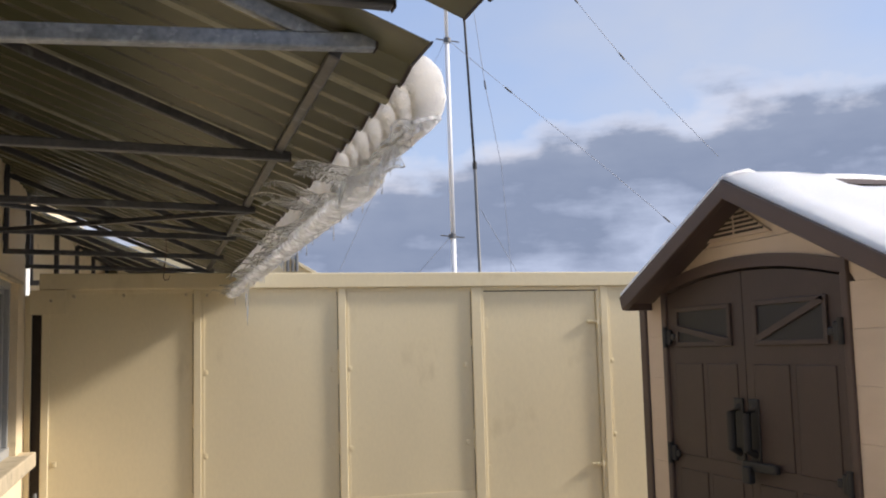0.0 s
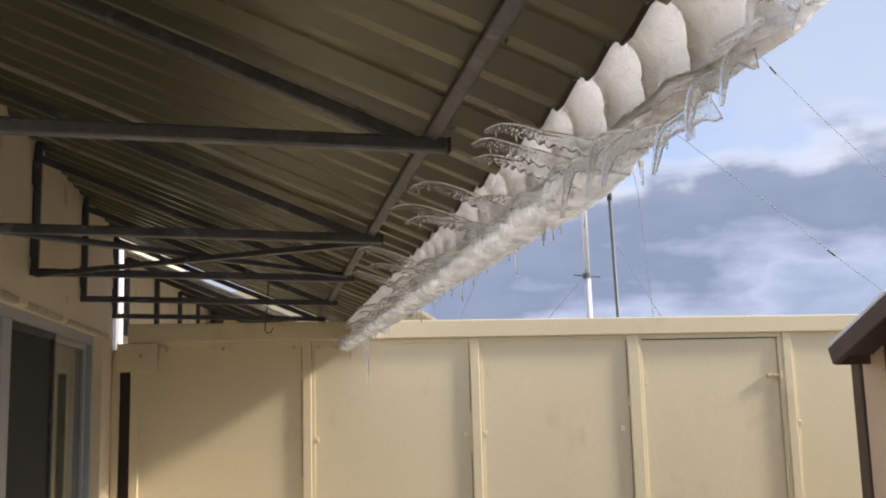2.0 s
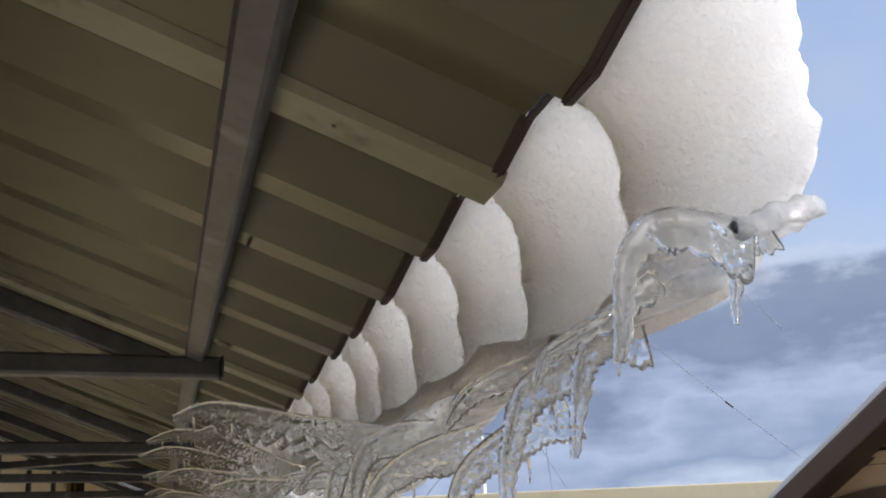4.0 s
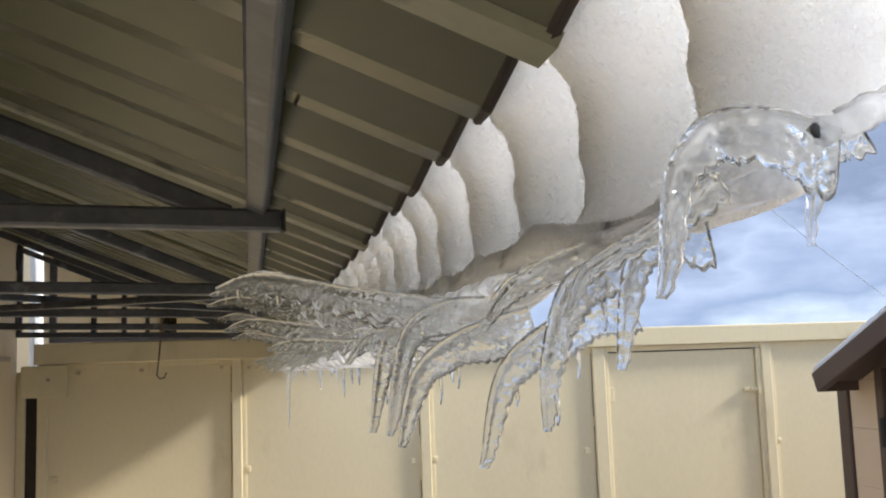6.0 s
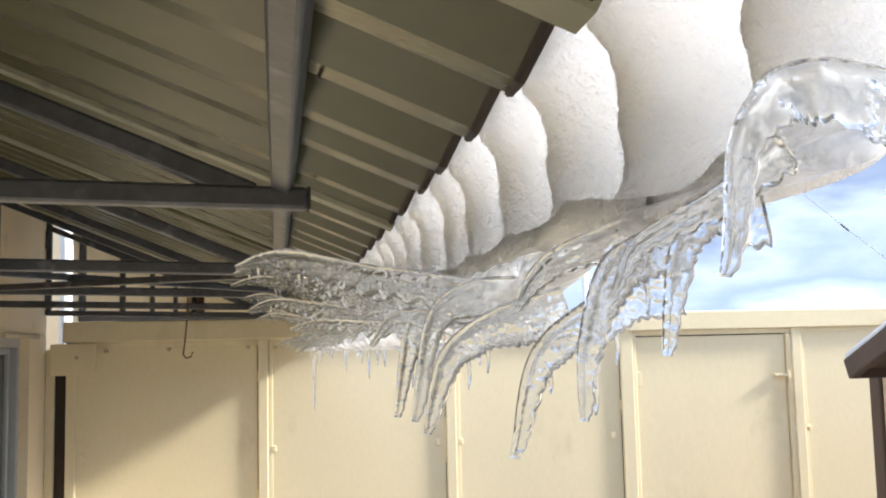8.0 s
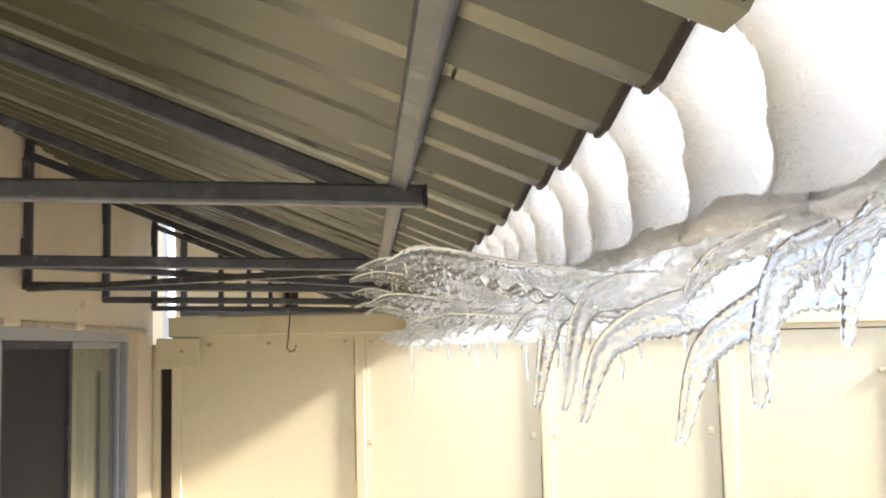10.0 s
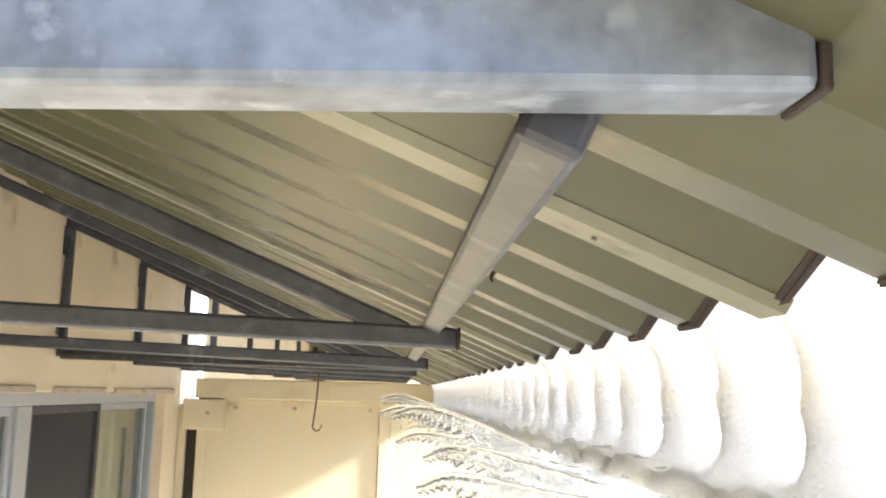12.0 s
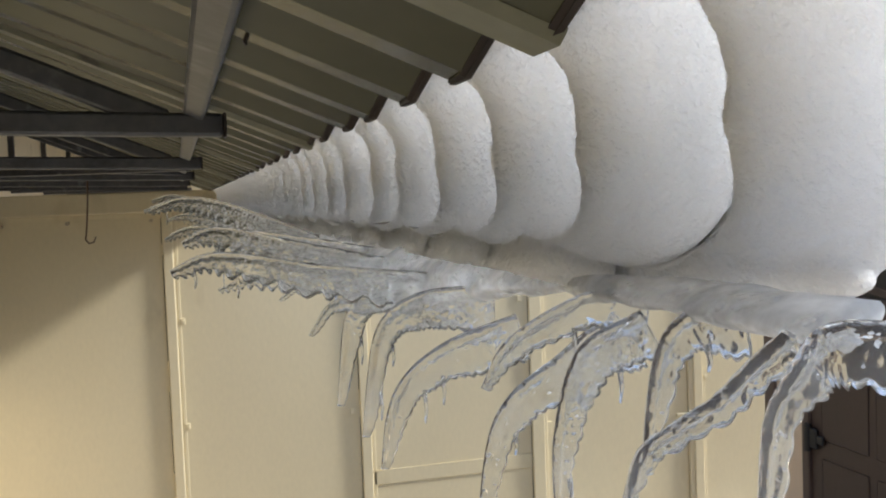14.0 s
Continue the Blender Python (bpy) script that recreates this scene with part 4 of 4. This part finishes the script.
def build_icicles():
    # hooked ones at the near end
    fin(2.124, (0.329, 2.366), (0.294, 2.346), (0.256, 2.314), (0.243, 2.258), 0.026, 0.005, 1, 6)
    fin(2.050, (0.306, 2.376), (0.275, 2.359), (0.260, 2.319), (0.259, 2.282), 0.020, 0.005, 2, 6)
    fin(2.223, (0.304, 2.356), (0.256, 2.341), (0.222, 2.314), (0.211, 2.264), 0.025, 0.005, 3, 6)
    fin(2.090, (0.332, 2.380), (0.302, 2.383), (0.256, 2.364), (0.238, 2.337), 0.020, 0.005, 4, 3)
    fin(2.300, (0.314, 2.368), (0.259, 2.366), (0.226, 2.339), (0.214, 2.266), 0.026, 0.005, 5, 6)
    fin(2.440, (0.339, 2.368), (0.269, 2.366), (0.230, 2.339), (0.218, 2.260), 0.028, 0.005, 6, 7)
    fin(1.905, (0.286, 2.386), (0.262, 2.368), (0.234, 2.351), (0.225, 2.332), 0.010, 0.0045, 7, 2)
    fin(2.000, (0.329, 2.386), (0.300, 2.380), (0.286, 2.356), (0.282, 2.312), 0.020, 0.005, 10, 3)
    # the broad fan at the very end of the ice
    fin(1.850, (0.305, 2.390), (0.266, 2.396), (0.244, 2.378), (0.237, 2.335), 0.018, 0.003, 31, 2)
    fin(1.862, (0.318, 2.396), (0.305, 2.388), (0.299, 2.374), (0.298, 2.352), 0.010, 0.0025, 33, 1)
    # long combs that reach in under the roof
    fin(2.385, (0.300, 2.372), (0.205, 2.384), (0.125, 2.398), (0.088, 2.386), 0.024, 0.0045, 11, 9)
    fin(2.530, (0.300, 2.374), (0.200, 2.398), (0.130, 2.414), (0.098, 2.402), 0.026, 0.0045, 12, 9)
    fin(2.620, (0.310, 2.380), (0.220, 2.398), (0.150, 2.408), (0.115, 2.398), 0.022, 0.004, 13, 8)
    fin(3.010, (0.290, 2.385), (0.170, 2.434), (0.105, 2.446), (0.060, 2.430), 0.026, 0.0045, 14, 9)
    fin(3.180, (0.290, 2.380), (0.190, 2.395), (0.115, 2.402), (0.075, 2.385), 0.022, 0.004, 15, 8)
    fin(3.250, (0.290, 2.388), (0.170, 2.430), (0.095, 2.444), (0.045, 2.430), 0.024, 0.0045, 16, 9)
    fin(4.040, (0.290, 2.390), (0.170, 2.440), (0.090, 2.462), (0.040, 2.450), 0.024, 0.0045, 17, 8)
    fin(4.060, (0.290, 2.380), (0.180, 2.405), (0.110, 2.415), (0.070, 2.400), 0.022, 0.004, 18, 8, 0.04)
    fin(4.560, (0.290, 2.386), (0.170, 2.430), (0.090, 2.450), (0.040, 2.436), 0.024, 0.0045, 19, 8)
    rnd = random.Random(21)
    seed = 40
    # shorter blades in between
    for y in teeth(2.33, ICE_Y1 - 0.1):
        for dy in (0.0, 0.075):
            yy = y + dy + rnd.uniform(-0.015, 0.015)
            reach = rnd.uniform(0.03, 0.10) + (0.06 if rnd.random() < 0.2 else 0)
            rise = rnd.uniform(-0.02, 0.02)
            x, z = 0.280, 2.366 + rnd.uniform(-0.02, 0.008)
            fin(yy, (x + 0.02, z), (x - 0.4 * reach, z + 0.3 * rise), (x - 0.8 * reach, z + 0.8 * rise - 0.004), (x - reach - 0.004, z + rise - rnd.uniform(0.012, 0.035)), rnd.uniform(0.009, 0.017), rnd.uniform(0.0025, 0.004), seed, rnd.randint(3, 6))
            seed += 1
    # small plumb ones under the outer edge
    for _ in range(46):
        y = rnd.uniform(2.15, 8.0)
        x, z = 0.335 + rnd.uniform(-0.03, 0.02), 2.345
        ln = rnd.choice((0.03, 0.04, 0.05, 0.06, 0.09))
        ob = part("icicle", rod(((x, y, z), (x, y, z - ln * 0.5), (x + 0.001, y, z - ln)), 0.0052, 8, None, 0.25), ICE, smooth=True)
        tagged(ob, "small plumb icicle under the ice shelf", "icicle", group="icicles along the roof edge")
    for y, ln in ((6.30, 0.33), (6.42, 0.20), (2.80, 0.10)):
        ob = part("icicle", rod(((0.30, y, 2.37), (0.298, y, 2.37 - ln * 0.5), (0.294, y, 2.37 - ln)), 0.011, 10, None, 0.12), ICE, smooth=True)
        tagged(ob, "long plumb icicle under the ice shelf", "icicle", group="icicles along the roof edge")


build_icicles()


# ---- folded parasol in the corner ----
def build_parasol():
    x, y = -1.17, 7.72
    p = thing("folded_parasol", "dark grey-green folded parasol leaning in the corner by the wall", "parasol", at=(x, y, 0))
    part("pole", rod(((x, y, 0), (x, y, 0.84)), 0.014, 10), MASTG, p, smooth=True)
    bm = bmesh.new()
    rings = []
    for z, r in ((0.12, 0.05), (0.35, 0.055), (0.6, 0.042), (0.76, 0.022), (0.81, 0.010)):
        rings.append([bm.verts.new((x + r * (1 if k % 2 else 0.6) * math.cos(k * math.pi / 8), y + r * (1 if k % 2 else 0.6) * math.sin(k * math.pi / 8), z)) for k in range(16)])
    for a, b in zip(rings, rings[1:]):
        for k in range(16):
            bm.faces.new((a[k], a[(k + 1) % 16], b[(k + 1) % 16], b[k]))
    bm.faces.new(rings[0])
    bm.faces.new(rings[-1][::-1])
    part("canopy", bm, PARASOL, p, "gathered dark cloth canopy")


build_parasol()


# ---- wire hook on the far bracket ----
def build_hook():
    x, y, z = -0.235, 5.69, 2.55
    pts = [(x + 0.004, y, z + 0.03), (x, y, z), (x - 0.004, y, z - 0.1), (x - 0.012, y, z - 0.19), (x - 0.018, y, z - 0.235), (x - 0.006, y, z - 0.25), (x + 0.012, y, z - 0.245), (x + 0.02, y, z - 0.225)]
    tagged(part("wire_hook", rod(pts, 0.0035, 6), RUST, smooth=True), "thin rusty wire hook hanging from the bracket", "hook")


build_hook()


# ---- beyond the wall ----
def build_second_house():
    h = thing("house_beyond", "cream house beyond the yard with its own lean-to roof", "house", at=(-2.2, 14, 0))
    turn = Matrix.Translation((-1.62, 10.2, 0)) @ Matrix.Rotation(radians(-4.5), 4, "Z")
    def add(name, bm, mat, label=""):
        bm.transform(turn)
        return part(name, bm, mat, h, label)
    add("wall", box(-3, 0, 0, 16, 0, 3.7, 0.01), STUCCO)
    a, b = Vector((0.0, 0, 3.42)), Vector((1.62, 0, 2.72))
    bm = bmesh.new()
    n = 60
    v0 = [bm.verts.new((a.x, 16 * i / n, a.z + (0.03 if i % 2 else 0))) for i in range(n + 1)]
    v1 = [bm.verts.new((b.x, 16 * i / n, b.z + (0.03 if i % 2 else 0))) for i in range(n + 1)]
    for i in range(n):
        bm.faces.new((v0[i], v0[i + 1], v1[i + 1], v1[i]))
    bmesh.ops.solidify(bm, geom=bm.faces[:], thickness=0.01)
    add("roof", bm, OLIVE)
    for i in range(10):
        y = 0.4 + i * 1.5
        add("bracket_post", box(0.0, 0.05, y - 0.03, y + 0.03, 2.66, 3.36, 0.005), DARKSTEEL)
        add("bracket_chord", box(0.0, 1.55, y - 0.03, y + 0.03, 2.62, 2.67, 0.005), DARKSTEEL)
        add("bracket_rafter", bar((0.02, y, 3.36), (1.5, y, 2.72), 0.05, 0.05, bevel=0.005), DARKSTEEL)
    part("drain_pipe", rod(((-1.5, 9.6, 2.2), (-1.5, 9.6, 3.1), (-1.52, 9.6, 3.6)), 0.05, 12), CEILWHITE, h, "white drain pipe")


def build_far_gable():
    g = thing("far_building", "cream gabled outbuilding beyond the wall", "house", at=(0.6, 17, 0))
    part("wall", prism([(-0.9, 0), (2.2, 0), (2.2, 3.19), (1.45, 3.62), (-0.9, 3.62)], 4.0, lambda u, v, w: (u, 16 + w, v)), CREAM, g)
    part("roof", bar((1.42, 18, 3.655), (2.32, 18, 3.14), 4.2, 0.05, up=(0.5, 0, 0.85), bevel=0.006), CREAM, g)
    for x in (1.80, 1.88, 1.95):
        part("vent_pipe", rod(((x, 15.9, 3.2), (x, 15.9, 3.66)), 0.028, 10), MASTG, g, "dark grey pipe")


def build_masts():
    m = thing("antenna_mast", "tall white tubular antenna mast with guy wires", "mast", at=(3.50, 12.0, 0))
    part("tube", rod(((3.50, 12, 0), (3.50, 12, 3.35)), 0.036, 14), MASTW, m, smooth=True)
    part("upper_tube", rod(((3.50, 12, 3.35), (3.485, 12, 6.0)), 0.030, 14), MASTW, m, smooth=True)
    part("top_tube", rod(((3.485, 12, 6.0), (3.475, 12, 9.5)), 0.024, 14), MASTW, m, smooth=True)
    for z in (3.34, 6.03):
        c = part("collar", rod(((3.49, 12, z - 0.03), (3.49, 12, z + 0.03)), 0.05, 14), MASTG, m)
        part("arm", bar((3.33, 12, z + 0.01), (3.66, 12, z - 0.015), 0.015, 0.015, bevel=0.002), MASTG, c)
    p = thing("antenna_pole", "slim whip antenna pole, dark above and grey below", "mast", at=(3.92, 12.2, 0))
    part("lower_pole", rod(((3.985, 12.2, 0), (3.90, 12.2, 4.35)), 0.022, 10), MASTG, p, smooth=True)
    part("joint", rod(((3.90, 12.2, 4.30), (3.898, 12.2, 4.40)), 0.03, 10), BLACK, p)
    part("upper_pole", rod(((3.898, 12.2, 4.35), (3.76, 12.2, 7.6)), 0.017, 10), BLACK, p, smooth=True)


def build_wires():
    lines = (((5.414, 12, 6.752), (6.109, 12, 5.966), (6.797, 12, 5.291), (7.6, 12, 4.55)),
             ((3.47, 12, 6.06), (4.358, 12, 5.38), (5.177, 12, 4.777), (5.888, 12, 4.248), (6.7, 12, 3.61), (7.6, 12, 2.95)),
             ((4.008, 12.4, 6.72), (4.157, 12.4, 5.55), (4.361, 12.4, 4.4), (4.48, 12.4, 2.6), (4.62, 12.4, 0.0)),
             ((3.47, 12, 6.05), (3.1, 12, 5.3), (0.6, 12, 0.0)), ((3.49, 12.1, 3.34), (2.6, 12.1, 2.4), (0.3, 12.1, 0.0)), ((3.90, 12.2, 3.85), (4.5, 12.3, 2.9), (6.3, 12.3, 0.0)))
    extra = Vector((5.414, 12, 6.752)) + (Vector((5.414, 12, 6.752)) - Vector((6.109, 12, 5.966))) * 2
    for k, pts in enumerate(lines):
        pts = [Vector(p) for p in pts]
        if k == 0:
            pts.insert(0, extra)
        w = part("guy_wire", rod(pts, 0.0045 if k < 3 else 0.004, 8), WIRE)
        tagged(w, "thin dark guy wire running down from a mast", "wire", group="guy wires")
        if k < 3:
            d = (pts[1] - pts[0]).normalized()
            for q in (pts[1], pts[-2] if k else pts[2]):
                part("insulator", rod((q - d * 0.06, q + d * 0.06), 0.013, 8), BLACK, w, "small dark insulator")


build_second_house()
build_far_gable()
build_masts()
build_wires()
